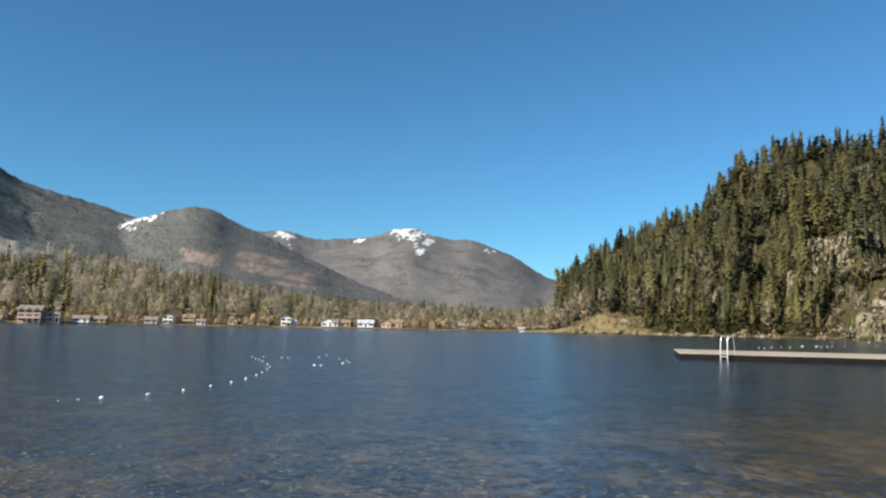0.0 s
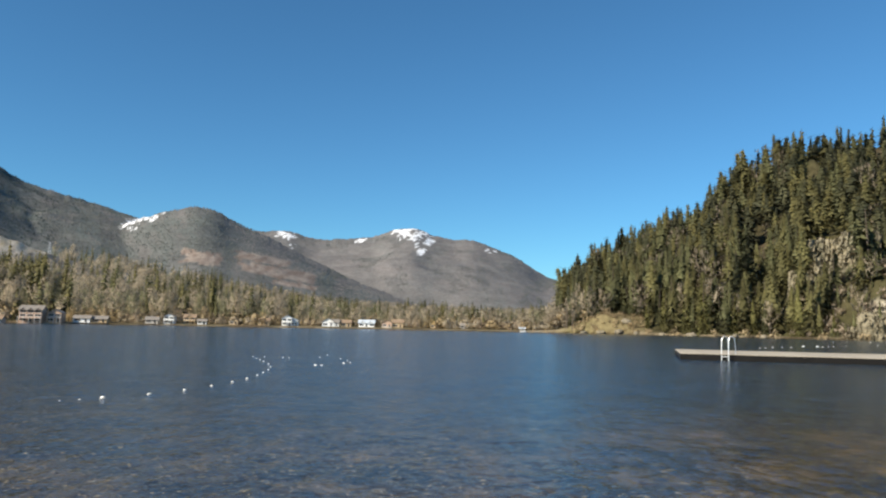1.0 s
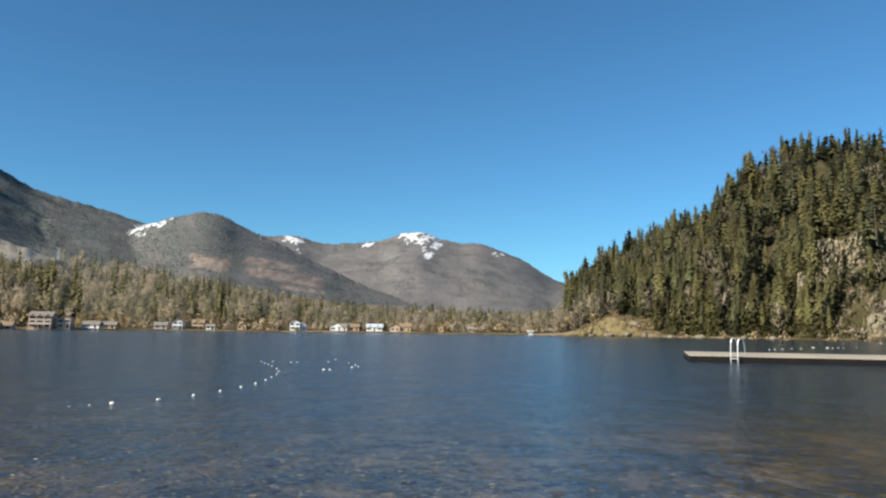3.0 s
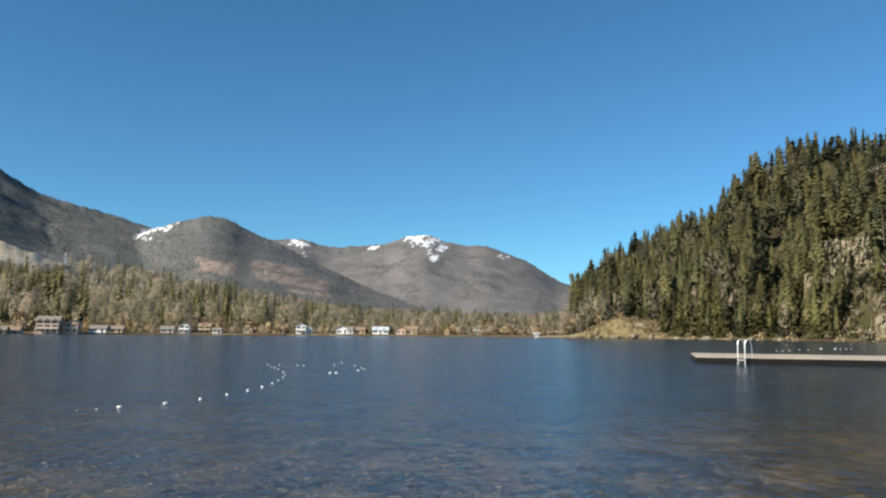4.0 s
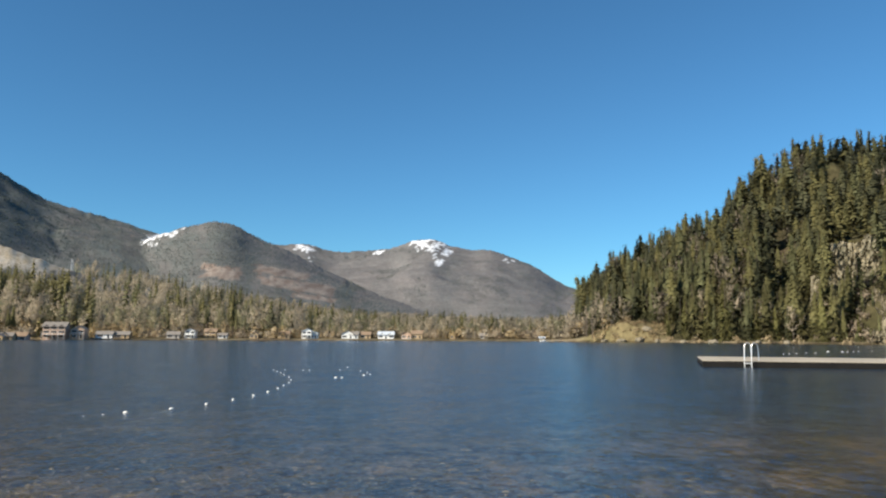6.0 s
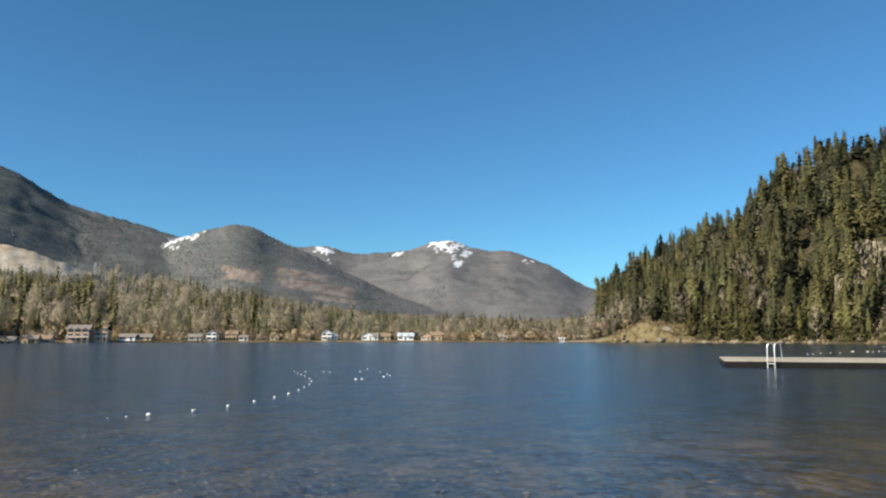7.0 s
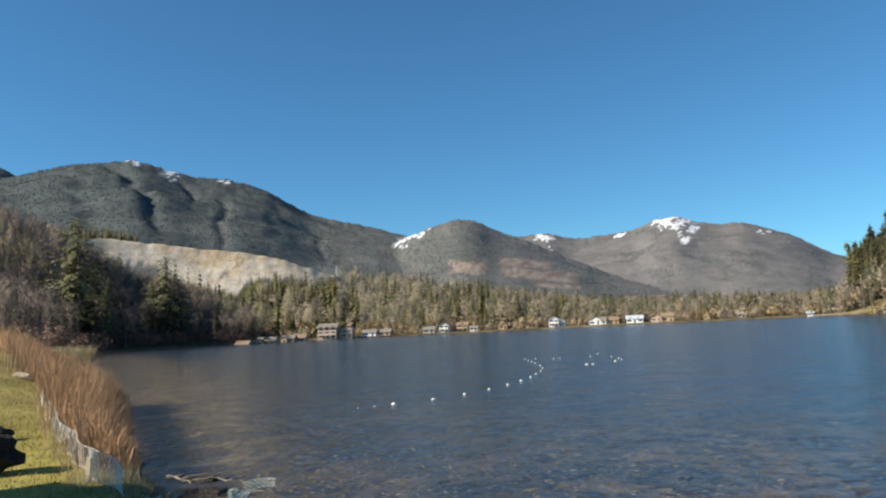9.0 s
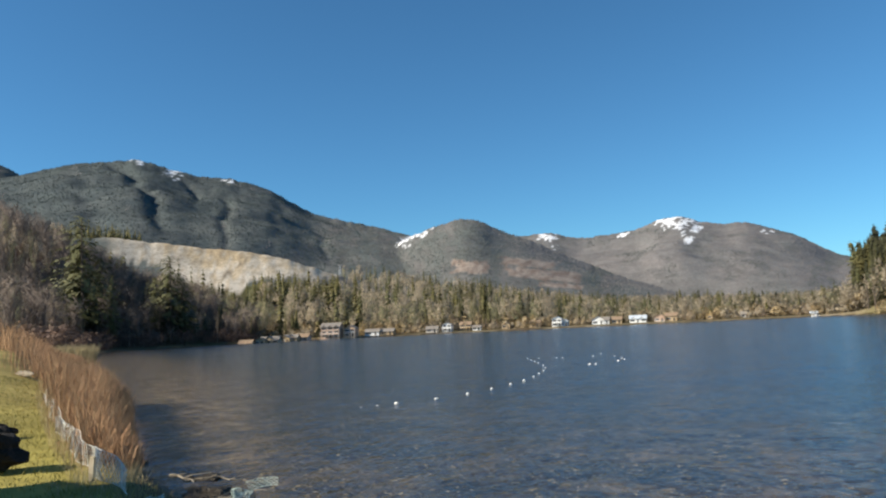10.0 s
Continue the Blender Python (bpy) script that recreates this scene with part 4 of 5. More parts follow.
# power mast on the slope above the valley
M_MAST = material("galvanised_steel", (0.50, 0.51, 0.52), (0.64, 0.65, 0.66), 0.5, 0.5, metal=0.3, bump=0)
root = tagged(new("power_mast"), "pale steel lattice power mast on wooded slope", "power mast")
for sx, sy in ((-1, -1), (1, -1), (1, 1), (-1, 1)):
    bm = bmesh.new()
    tube(bm, [(sx * 1.6, sy * 1.6, -1), (sx * 0.5, sy * 0.5, 22)], 0.22, 0.15, 5)
    part("leg", bm, M_MAST, root)
for k in range(6):
    w0, w1 = 1.6 - 0.18 * k, 1.42 - 0.18 * k
    for sgn in (-1, 1):
        bm = bmesh.new()
        tube(bm, [(-w0 * sgn, -w0, k * 3.6), (w1 * sgn, -w1, k * 3.6 + 3.6)], 0.10, sides=4)
        part("brace", bm, M_MAST, root)
for z in (16, 19, 22):
    bm = bmesh.new()
    tube(bm, [(-2.6, 0, z), (0, 0, z + 0.4), (2.6, 0, z)], 0.14, sides=5)
    part("cross_arm", bm, M_MAST, root)
mx, my = polar(27.3, 900)
root.matrix_basis = pose(mx, my, float(land(mx, my)), 0, 0, 20)

# ---- houses along the far shore ----
M_WHITE = material("white_boards", (0.72, 0.72, 0.70), (0.82, 0.82, 0.80), 0.8, 0.6, bump=0.1)
M_GREY = material("grey_boards", (0.36, 0.33, 0.29), (0.50, 0.465, 0.42), 0.8, 0.7, bump=0.1)
M_CEDAR = material("cedar_boards", (0.44, 0.29, 0.205), (0.58, 0.42, 0.31), 0.8, 0.7, bump=0.1)
M_TAN = material("tan_boards", (0.42, 0.31, 0.18), (0.54, 0.42, 0.27), 0.8, 0.7, bump=0.1)
M_ROOF_GREY = material("grey_shingles", (0.185, 0.165, 0.145), (0.30, 0.275, 0.245), 1.0, 0.9)
M_ROOF_BLUE = material("pale_metal_roof", (0.50, 0.56, 0.62), (0.62, 0.67, 0.72), 1.0, 0.45)
M_ROOF_BROWN = material("brown_shingles", (0.23, 0.16, 0.105), (0.34, 0.25, 0.17), 1.0, 0.9)
M_PANE = material("dark_window_glass", (0.025, 0.03, 0.035), (0.05, 0.055, 0.06), 0.5, 0.08, bump=0)
M_TRIM = material("white_trim", (0.74, 0.74, 0.72), (0.82, 0.82, 0.8), 1.0, 0.6, bump=0)


def house(az, dist, w, d, h, gable_front, wall, roof, label, storeys=2, chimney=False, deck=True, rise=0.6, turn=0.0, gables=0):
    """Lake house: walls with gables, thick roof slabs, framed windows, a door and a deck towards the water."""
    x, y = polar(az, dist)
    g = float(land(x, y))
    root = tagged(new("house"), label, "house", "far shore houses")
    bm = bmesh.new()
    span = w if gable_front else d
    top = h + span / 2 * rise
    a, b = w / 2, d / 2
    low = [bm.verts.new(p) for p in ((-a, -b, -1), (a, -b, -1), (a, b, -1), (-a, b, -1))]
    up = [bm.verts.new(p) for p in ((-a, -b, h), (a, -b, h), (a, b, h), (-a, b, h))]
    if gable_front:
        r0, r1 = bm.verts.new((0, -b, top)), bm.verts.new((0, b, top))
        bm.faces.new((low[0], low[1], up[1], r0, up[0]))
        bm.faces.new((low[2], low[3], up[3], r1, up[2]))
        bm.faces.new((low[1], low[2], up[2], up[1]))
        bm.faces.new((low[3], low[0], up[0], up[3]))
    else:
        r0, r1 = bm.verts.new((-a, 0, top)), bm.verts.new((a, 0, top))
        bm.faces.new((low[3], low[0], up[0], r0, up[3]))
        bm.faces.new((low[1], low[2], up[2], r1, up[1]))
        bm.faces.new((low[0], low[1], up[1], up[0]))
        bm.faces.new((low[2], low[3], up[3], up[2]))
    part("wall", bm, wall, root)
    for s in (-1, 1):
        bm = bmesh.new()
        e, t = 0.5, 0.22
        if gable_front:
            prof = [(0, top + 0.02), (s * (a + e), h - e * rise), (s * (a + e), h - e * rise + t), (0, top + t)]
            ends = [[bm.verts.new((px, yy, pz)) for px, pz in prof] for yy in (-b - e, b + e)]
        else:
            prof = [(0, top + 0.02), (s * (b + e), h - e * rise), (s * (b + e), h - e * rise + t), (0, top + t)]
            ends = [[bm.verts.new((xx, py, pz)) for py, pz in prof] for xx in (-a - e, a + e)]
        bm.faces.new(ends[0])
        bm.faces.new(ends[1][::-1])
        for i in range(4):
            bm.faces.new((ends[0][i], ends[1][i], ends[1][(i + 1) % 4], ends[0][(i + 1) % 4]))
        bmesh.ops.recalc_face_normals(bm, faces=bm.faces)
        part("roof", bm, roof, root)
    n = max(2, int(w / 2.8))
    for s in range(storeys):
        z0 = 0.9 + s * (h / storeys)
        for i in range(n):
            cx = -a + w * (i + 0.5) / n
            if s == 0 and i == n // 2:
                bm = bmesh.new()
                box(bm, cx - 0.5, -b - 0.08, 0.05, cx + 0.5, -b - 0.003, 2.1)
                part("door", bm, M_PANE, root, "dark glazed door")
                continue
            ww, hh = 0.75 * w / n / 2, min(0.62, h / storeys / 3)
            zc = z0 + 0.6
            bm = bmesh.new()
            for q in ((cx - ww - 0.1, zc + hh, cx + ww + 0.1, zc + hh + 0.12), (cx - ww - 0.1, zc - hh - 0.12, cx + ww + 0.1, zc - hh),
                      (cx - ww - 0.1, zc - hh, cx - ww, zc + hh), (cx + ww, zc - hh, cx + ww + 0.1, zc + hh)):
                box(bm, q[0], -b - 0.10, q[1], q[2], -b - 0.003, q[3])
            f = part("window", bm, M_TRIM, root)
            bm = bmesh.new()
            box(bm, cx - ww, -b - 0.05, zc - hh, cx + ww, -b - 0.004, zc + hh)
            part("pane", bm, M_PANE, f)
    if deck:
        bm = bmesh.new()
        zf = 0.1 if storeys == 1 else h / storeys
        box(bm, -a, -b - 2.2, zf - 0.2, a, -b - 0.12, zf - 0.02)
        for i in range(5):
            px = -a + 0.1 + (w - 0.2) * i / 4
            box(bm, px - 0.06, -b - 2.16, -1, px + 0.06, -b - 2.04, zf + 1.0)
        box(bm, -a, -b - 2.18, zf + 0.92, a, -b - 2.02, zf + 1.0)
        part("deck", bm, M_TRIM if wall in (M_WHITE, M_CEDAR) else wall, root)
    for i in range(gables):
        gx, gw = -a + w * (i + 0.5) / gables, w / gables * 0.62
        zt = h + gw / 2 * 0.8
        bm = bmesh.new()
        tri = [(gx - gw / 2, h - 0.2), (gx + gw / 2, h - 0.2), (gx, zt)]
        ends = [[bm.verts.new((px, yy, pz)) for px, pz in tri] for yy in (-b - 0.35, 0)]
        bm.faces.new(ends[0])
        for k in range(3):
            bm.faces.new((ends[0][k], ends[1][k], ends[1][(k + 1) % 3], ends[0][(k + 1) % 3]))
        bmesh.ops.recalc_face_normals(bm, faces=bm.faces)
        gb = part("gable", bm, wall, root)
        for sgn in (-1, 1):
            bm = bmesh.new()
            prof = [(gx, zt + 0.02), (gx + sgn * (gw / 2 + 0.3), h - 0.45), (gx + sgn * (gw / 2 + 0.3), h - 0.25), (gx, zt + 0.24)]
            ends = [[bm.verts.new((px, yy, pz)) for px, pz in prof] for yy in (-b - 0.6, 0.1)]
            bm.faces.new(ends[0])
            bm.faces.new(ends[1][::-1])
            for k in range(4):
                bm.faces.new((ends[0][k], ends[1][k], ends[1][(k + 1) % 4], ends[0][(k + 1) % 4]))
            bmesh.ops.recalc_face_normals(bm, faces=bm.faces)
            part("gable_roof", bm, roof, gb)
    if chimney:
        bm = bmesh.new()
        box(bm, a * 0.35, 0.4, h, a * 0.35 + 0.7, 1.1, top + 0.9)
        part("chimney", bm, M_ROOF_BROWN, root)
    root.matrix_basis = pose(x, y, g, 0, 0, az * 0.45 + turn) @ Matrix.Diagonal((0.8, 0.8, 0.66, 1))
    return root


house(34.1, 303, 6.0, 6, 2.4, False, M_TAN, M_ROOF_BROWN, "small low tan lake cabin with shingle roof", 1)
house(32.4, 322, 9.5, 7, 2.7, False, M_TAN, M_ROOF_GREY, "long low tan bungalow with grey roof", 1, gables=1)
house(31.3, 332, 5.0, 6, 3.0, True, M_TAN, M_ROOF_GREY, "small tan cabin with a grey gable", 1)
house(30.2, 343, 8.5, 7, 2.9, False, M_GREY, M_ROOF_BROWN, "low grey bungalow under bare trees", 1)
house(28.0, 350, 10.5, 9, 7.2, False, M_CEDAR, M_ROOF_GREY, "large reddish brown cedar lodge, three storeys", 3, chimney=True, gables=3)
house(26.6, 351, 6.5, 8, 5.6, True, M_CEDAR, M_ROOF_GREY, "brown gabled wing house beside the lodge", 2)
house(25.0, 353, 8.0, 6, 2.6, False, M_WHITE, M_ROOF_GREY, "low pale boathouse at the water", 1)
house(23.9, 353, 7.0, 6, 2.4, False, M_TAN, M_ROOF_GREY, "low tan boathouse at the water", 1)
house(20.6, 355, 6.5, 6, 2.6, False, M_GREY, M_ROOF_GREY, "dark grey low cabin under trees", 1)
house(19.45, 356, 5.2, 7, 4.9, True, M_WHITE, M_ROOF_GREY, "white gabled two-storey house with balcony", 2)
house(18.1, 359, 6.2, 7, 4.2, False, M_TAN, M_ROOF_BROWN, "tan house with a brown shingle roof", 2, gables=1)
house(17.3, 355, 4.6, 4, 2.2, False, M_WHITE, M_ROOF_GREY, "small white boathouse beside the water", 1, deck=False)
house(15.1, 357, 4.5, 6, 2.8, True, M_TAN, M_ROOF_BROWN, "small tan cabin among bushes", 1)
house(13.0, 358, 6.0, 6, 3.0, False, M_TAN, M_ROOF_BROWN, "tan cabin half hidden by golden willow", 1)
house(11.35, 358, 5.4, 8, 5.0, True, M_WHITE, M_ROOF_BLUE, "white two-storey house with pale metal roof", 2)
house(10.85, 359, 4.2, 7, 3.4, True, M_WHITE, M_ROOF_BLUE, "white side wing with pale metal roof", 1)
house(8.4, 361, 6.8, 7, 3.4, True, M_WHITE, M_ROOF_GREY, "white lake house with wide windows", 1)
house(7.95, 361, 5.0, 7, 2.8, False, M_WHITE, M_ROOF_GREY, "low white annexe with grey roof", 1)
house(7.1, 362, 5.6, 6, 2.9, False, M_TAN, M_ROOF_BROWN, "tan bungalow with brown roof", 1)
house(5.6, 363, 9.0, 7, 2.9, False, M_WHITE, M_ROOF_BLUE, "long white bungalow with pale roof", 1, gables=2)
house(4.1, 363, 5.5, 7, 3.4, True, M_CEDAR, M_ROOF_BROWN, "brown cedar cabin with brown roof", 1)
house(3.3, 364, 6.0, 7, 3.6, False, M_TAN, M_ROOF_BROWN, "tan house with a brown roof", 1)
house(0.6, 363, 5.0, 6, 3.2, True, M_TAN, M_ROOF_BROWN, "small tan cabin among bare trees", 1)
house(-1.6, 361, 4.0, 5, 2.4, False, M_GREY, M_ROOF_GREY, "small grey cabin at the shore", 1)
house(-5.9, 352, 2.8, 2.4, 1.3, False, M_GREY, M_ROOF_BLUE, "small grey boathouse at the point", 1, deck=False)


def jetty(az, back, length, width, turn, label):
    """Low landing stage: boards on bearers, posts into the lake bed."""
    x, y = inland(az, back)
    root = tagged(new("jetty"), label, "jetty", "far shore jetties")
    for sy in (-width / 2 + 0.1, width / 2 - 0.22):
        bm = bmesh.new()
        box(bm, -length / 2, sy, 0.18, length / 2, sy + 0.12, 0.36)
        part("bearer", bm, M_TAN, root)
    n = int(length / 0.9)
    for i in range(n):
        bm = bmesh.new()
        x0 = -length / 2 + length * i / n
        box(bm, x0, -width / 2, 0.364, x0 + length / n - 0.04, width / 2, 0.45)
        part("board", bm, M_JETTY, root)
    for px in (-length / 2 + 0.2, 0, length / 2 - 0.2):
        for py in (-width / 2 - 0.08, width / 2 + 0.08):
            bm = bmesh.new()
            tube(bm, [(px, py, -1.6), (px, py, 0.9)], 0.09, 0.08, 7)
            part("post", bm, M_TAN, root)
    root.matrix_basis = pose(x, y, 0.0, 0, 0, az + turn)
    return root


M_JETTY = material("sun_bleached_boards", (0.46, 0.42, 0.35), (0.64, 0.60, 0.52), 1.0, 0.8, bump=0.1)
jetty(-6.7, -2.0, 9.0, 1.8, 4, "long pale landing stage beside the wooded point")
jetty(29.6, -2.0, 5.0, 2.0, 70, "short pale landing stage below the cabins")
jetty(26.9, -2.0, 6.0, 2.0, 0, "pale landing stage below the cedar lodge")
jetty(20.0, -2.0, 4.0, 1.8, 0, "small pale landing stage beside white house")


def motor_boat(az, back, length, turn, label):
    """Small moored boat: hull with a raised bow, rounded cabin and windscreen."""
    x, y = inland(az, back)
    root = tagged(new("motor_boat"), label, "boat")
    bm = bmesh.new()
    rings = []
    for i in range(9):
        u = i / 8
        w = 0.85 * (1 - max(0.0, u - 0.45) ** 2 / 0.31) * (0.86 + 0.14 * min(1, u * 4))
        lift = 0.35 * max(0.0, u - 0.5) ** 2 * 4
        px = (u - 0.5) * length
        rings.append([bm.verts.new((px, sgn * w * k, z + lift)) for sgn, k, z in ((-1, 1, 0.75), (-1, 0.8, 0.05), (0, 0, -0.2), (1, 0.8, 0.05), (1, 1, 0.75), (1, 0.88, 0.72), (0, 0, 0.1), (-1, 0.88, 0.72))])
    for a, b in zip(rings, rings[1:]):
        for j in range(8):
            bm.faces.new((a[j], a[(j + 1) % 8], b[(j + 1) % 8], b[j]))
    bm.faces.new(rings[0][::-1])
    bm.faces.new(rings[-1])
    part("hull", bm, M_WHITE, root)
    bm = bmesh.new()
    box(bm, -0.2, -0.55, 0.6, 0.7, 0.55, 1.3)
    bmesh.ops.bevel(bm, geom=bm.edges[:], offset=0.12, segments=2)
    part("cabin", bm, M_WHITE, root)
    bm = bmesh.new()
    box(bm, 0.68, -0.42, 0.86, 0.735, 0.42, 1.18)
    part("windscreen", bm, M_PANE, root)
    root.matrix_basis = pose(x, y, 0.0, 0, 0, az + turn) @ Matrix.Scale(0.7, 4)
    return root


motor_boat(-6.0, -4.0, 4.2, 12, "small white motor boat moored at landing stage")
house(33.1, 318, 5.0, 5, 2.8, True, M_TAN, M_ROOF_BROWN, "small tan cabin among low lake cabins", 1)
house(30.9, 338, 7.0, 6, 3.0, False, M_TAN, M_ROOF_GREY, "tan bungalow with a wide grey roof", 1, gables=1)

# golden willows and rusty thickets between the houses
M_GOLD = material("golden_willow_twigs", (0.46, 0.325, 0.135), (0.66, 0.50, 0.25), 0.1, 0.9, bump=0, fine=1.0, vary=0.15, see=0.4)
M_RUST = material("rusty_thicket_twigs", (0.38, 0.28, 0.195), (0.56, 0.43, 0.31), 0.1, 0.9, bump=0, fine=1.0, vary=0.15, see=0.4)
WILLOWS = [crown_template(s, 170, 0.022, w, 0.05) for s, w in ((94, 0.42), (95, 0.50))]
THICKETS = ((13.35, 7, 6.0, 9.0, M_GOLD, "broad golden willow bush beside the shore houses"), (1.2, 7, 6.0, 8.0, M_GOLD, "round golden willow bush on the shore"), (14.2, 9, 5.0, 7.0, M_GOLD, "golden willow bush beside tan cabin"),
            (16.3, 8, 5.5, 9.0, M_RUST, "rusty thicket between two shore houses"), (23.0, 7, 6.0, 6.0, M_GOLD, "golden willow bush on the shore"), (18.75, 16, 9.5, 6.0, M_RUST, "rusty brown willow behind the white house"),
            (-2.7, 7, 4.5, 8.0, M_RUST, "rusty thicket at the end of the lake"), (-5.0, 7, 4.5, 9.0, M_RUST, "rusty thicket near the landing stage"), (25.75, 9, 7.0, 5.0, M_GOLD, "golden willow beside the gabled house"),
            (22.0, 9, 5.0, 6.5, M_RUST, "rusty thicket on the shore below firs"), (9.6, 8, 4.5, 7.0, M_RUST, "rusty thicket beside the white houses"), (2.2, 8, 4.5, 6.0, M_RUST, "rusty thicket beside the golden willow"))
for n, (a, back, h, w, mat, label) in enumerate(THICKETS):
    bx, by = inland(a, back)
    root = tagged(new("willow_bush"), label, "bush", "far shore willows")
    tri_mesh("crown", *WILLOWS[n % 2], mat, root)
    t = new("stem", trunk_mesh("stem", 0.03, 0.6))
    t.parent = root
    root.matrix_basis = pose(bx, by, float(land(bx, by)) - 0.3, 0, 0, a * 40) @ Matrix.Diagonal((w, w, h, 1))


# ---- crag: bare rock faces on the hillside ----
M_ROCK = material("lichen_rock", (0.085, 0.08, 0.05), (0.36, 0.31, 0.21), 0.25, 0.9, bump=0.8, bump_dist=0.4, fine=0.9)


def rock_face(az, dist, w, h, thick, seed):
    """Broken cliff: blocks, ledges and upright cracks, sunk in the slope."""
    r = random.Random(seed)
    bm = bmesh.new()
    bmesh.ops.create_grid(bm, x_segments=48, y_segments=44, size=0.5)
    for v in bm.verts:
        u, t = v.co.x, v.co.y + 0.5
        n = noise.fractal((u * 6 + seed, t * 3.5, seed * 1.7), 0.8, 2.1, 5)
        c = noise.cell((u * w * 0.45 + 1.6 * n, t * h * 0.22 + n, seed))
        f = noise.cell((u * w * 1.1 + n, t * h * 0.6 + 2 * n, seed + 9))
        crack = max(0.0, 0.16 - abs(noise.noise((u * w * 0.5 + 0.5 * n, t * h * 0.12, seed * 3.1)))) * 3.0
        out = (0.30 * n + 0.30 * c + 0.12 * f - crack) * thick
        edge = max(0.0, abs(u) * 2 - 0.55 + 0.3 * n) * 1.6 + max(0.0, t - 0.7 + 0.25 * n) * 1.8
        v.co = Vector((u * w * (1 - 0.2 * t + 0.1 * n), -out + edge * thick * 1.5 + t * h * 0.5, t * h + 0.07 * h * n))
    ob = part("rock_face", bm, M_ROCK)
    x, y = polar(az, dist)
    ob.matrix_basis = pose(x, y, float(land(x, y)) - 1.5, 0, 0, az + r.uniform(-12, 12))
    return tagged(ob, "broken pale rock cliff showing between the firs", "cliff", "hillside cliffs")


for n, (a, d, w, h) in enumerate([(-26.2, 326, 17, 22), (-28.3, 324, 18, 21), (-24.9, 324, 8, 13), (-29.7, 281, 14, 11), (-28.1, 284, 8, 6), (-31.5, 279, 14, 13), (-17.2, 352, 9, 5), (-27.3, 308, 9, 8)]):
    rock_face(a, d, w, h, 5.0, n + 3)

# two dead snags and a few boulders on the point
for n, (a, d, h) in enumerate([(-9.15, 346, 12.0), (-9.55, 344, 10.5)]):
    root = tagged(new("dead_snag"), "bare pale dead tree trunk on the point", "dead tree", "snags on the point")
    bm = bmesh.new()
    tube(bm, [(0, 0, -0.5), (0.1, 0, h * 0.5), (0.25, 0.1, h)], 0.28, 0.1, 7)
    part("trunk", bm, M_BARK, root)
    for k in (0.45, 0.7, 0.85):
        bm = bmesh.new()
        tube(bm, [(0.1, 0, h * k), (0.6 - k, 0.3, h * k + 0.5), (1.0 - 2 * k, 0.5, h * k + 0.7)], 0.06, 0.02, 5)
        part("dead_branch", bm, M_BARK, root)
    bx, by = polar(a, d)
    root.matrix_basis = pose(bx, by, float(land(bx, by)), 0, 0, n * 90)
M_BOULDER = material("pale_boulder", (0.15, 0.13, 0.09), (0.30, 0.26, 0.19), 0.6, 0.9, bump=0.5, bump_dist=0.1)

# ---- floating dock with a bathing ladder ----
M_DECK = material("weathered_deck_boards", (0.30, 0.26, 0.20), (0.48, 0.43, 0.35), 0.9, 0.85, bump=0.4, vary=0.15, stretch=(1, 4, 1))
M_FLOAT = material("wet_black_timber", (0.003, 0.0028, 0.0025), (0.009, 0.008, 0.007), 1.2, 0.9)
M_STEEL = material("polished_steel", (0.86, 0.86, 0.85), (0.93, 0.93, 0.92), 2.0, 0.38, metal=0.55, bump=0)


DOCK, DOCK_TURN = (18.1, 58.8), -15.0


def build_dock():
    root = tagged(new("dock"), "long floating wooden swimming dock, weathered grey boards", "dock")
    length, width = 34.0, 12.0
    bm = bmesh.new()
    for y0 in (0.0, width - 0.25):
        box(bm, 0, y0, -0.25, length, y0 + 0.25, 0.36)
    for i in range(12):
        x0 = i * (length - 0.3) / 11
        box(bm, x0, 0.25, 0.05, x0 + 0.3, width - 0.25, 0.35)
    part("float_frame", bm, M_FLOAT, root, "wet black timber float")
    me = None
    n = 85
    for i in range(n):
        w = length / n
        if me is None:
            bm = bmesh.new()
            vs = box(bm, 0.012, -0.02, 0.365, w - 0.012, width + 0.06, 0.42)
            bmesh.ops.bevel(bm, geom=bm.edges[:], offset=0.006, segments=1)
            ob = part("plank", bm, M_DECK, root)
            me = ob.data
        else:
            ob = new("plank", me)
            ob.parent = root
        ob.matrix_basis = pose(i * w, 0, 0.006 * math.sin(i * 12.9), 0, 0, 0)
    root.matrix_basis = pose(*DOCK, 0.06, 0, 0, DOCK_TURN)
    return root


build_dock()


def build_ladder():
    root = tagged(new("bathing_ladder"), "polished steel bathing ladder with looped handrails on dock", "ladder")
    for x in (-0.28, 0.28):
        bm = bmesh.new()
        pts = [(x, -0.14, -0.7), (x, -0.14, 0.5), (x, -0.10, 1.25)]
        pts += [(x, 0.22 - 0.32 * math.cos(k), 1.25 + 0.26 * math.sin(k)) for k in (0.6, 1.1, 1.57, 2.1, 2.6)]
        pts += [(x, 0.56, 1.15), (x, 0.62, 0.55), (x, 0.62, 0.30)]
        tube(bm, pts, 0.028, sides=8)
        part("handrail", bm, M_STEEL, root)
    for z in (-0.5, -0.2, 0.12):
        bm = bmesh.new()
        box(bm, -0.28, -0.2, z, 0.28, -0.08, z + 0.04)
        part("step", bm, M_STEEL, root)
    a = radians(DOCK_TURN)
    k = 3.3
    root.matrix_basis = pose(DOCK[0] + k * math.cos(a), DOCK[1] + k * math.sin(a), 0.14, 0, 0, DOCK_TURN) @ pose(0, -0.08, 0, 0, 0, -42) @ Matrix.Diagonal((1.1, 1.1, 1.1, 1))
    return root


build_ladder()

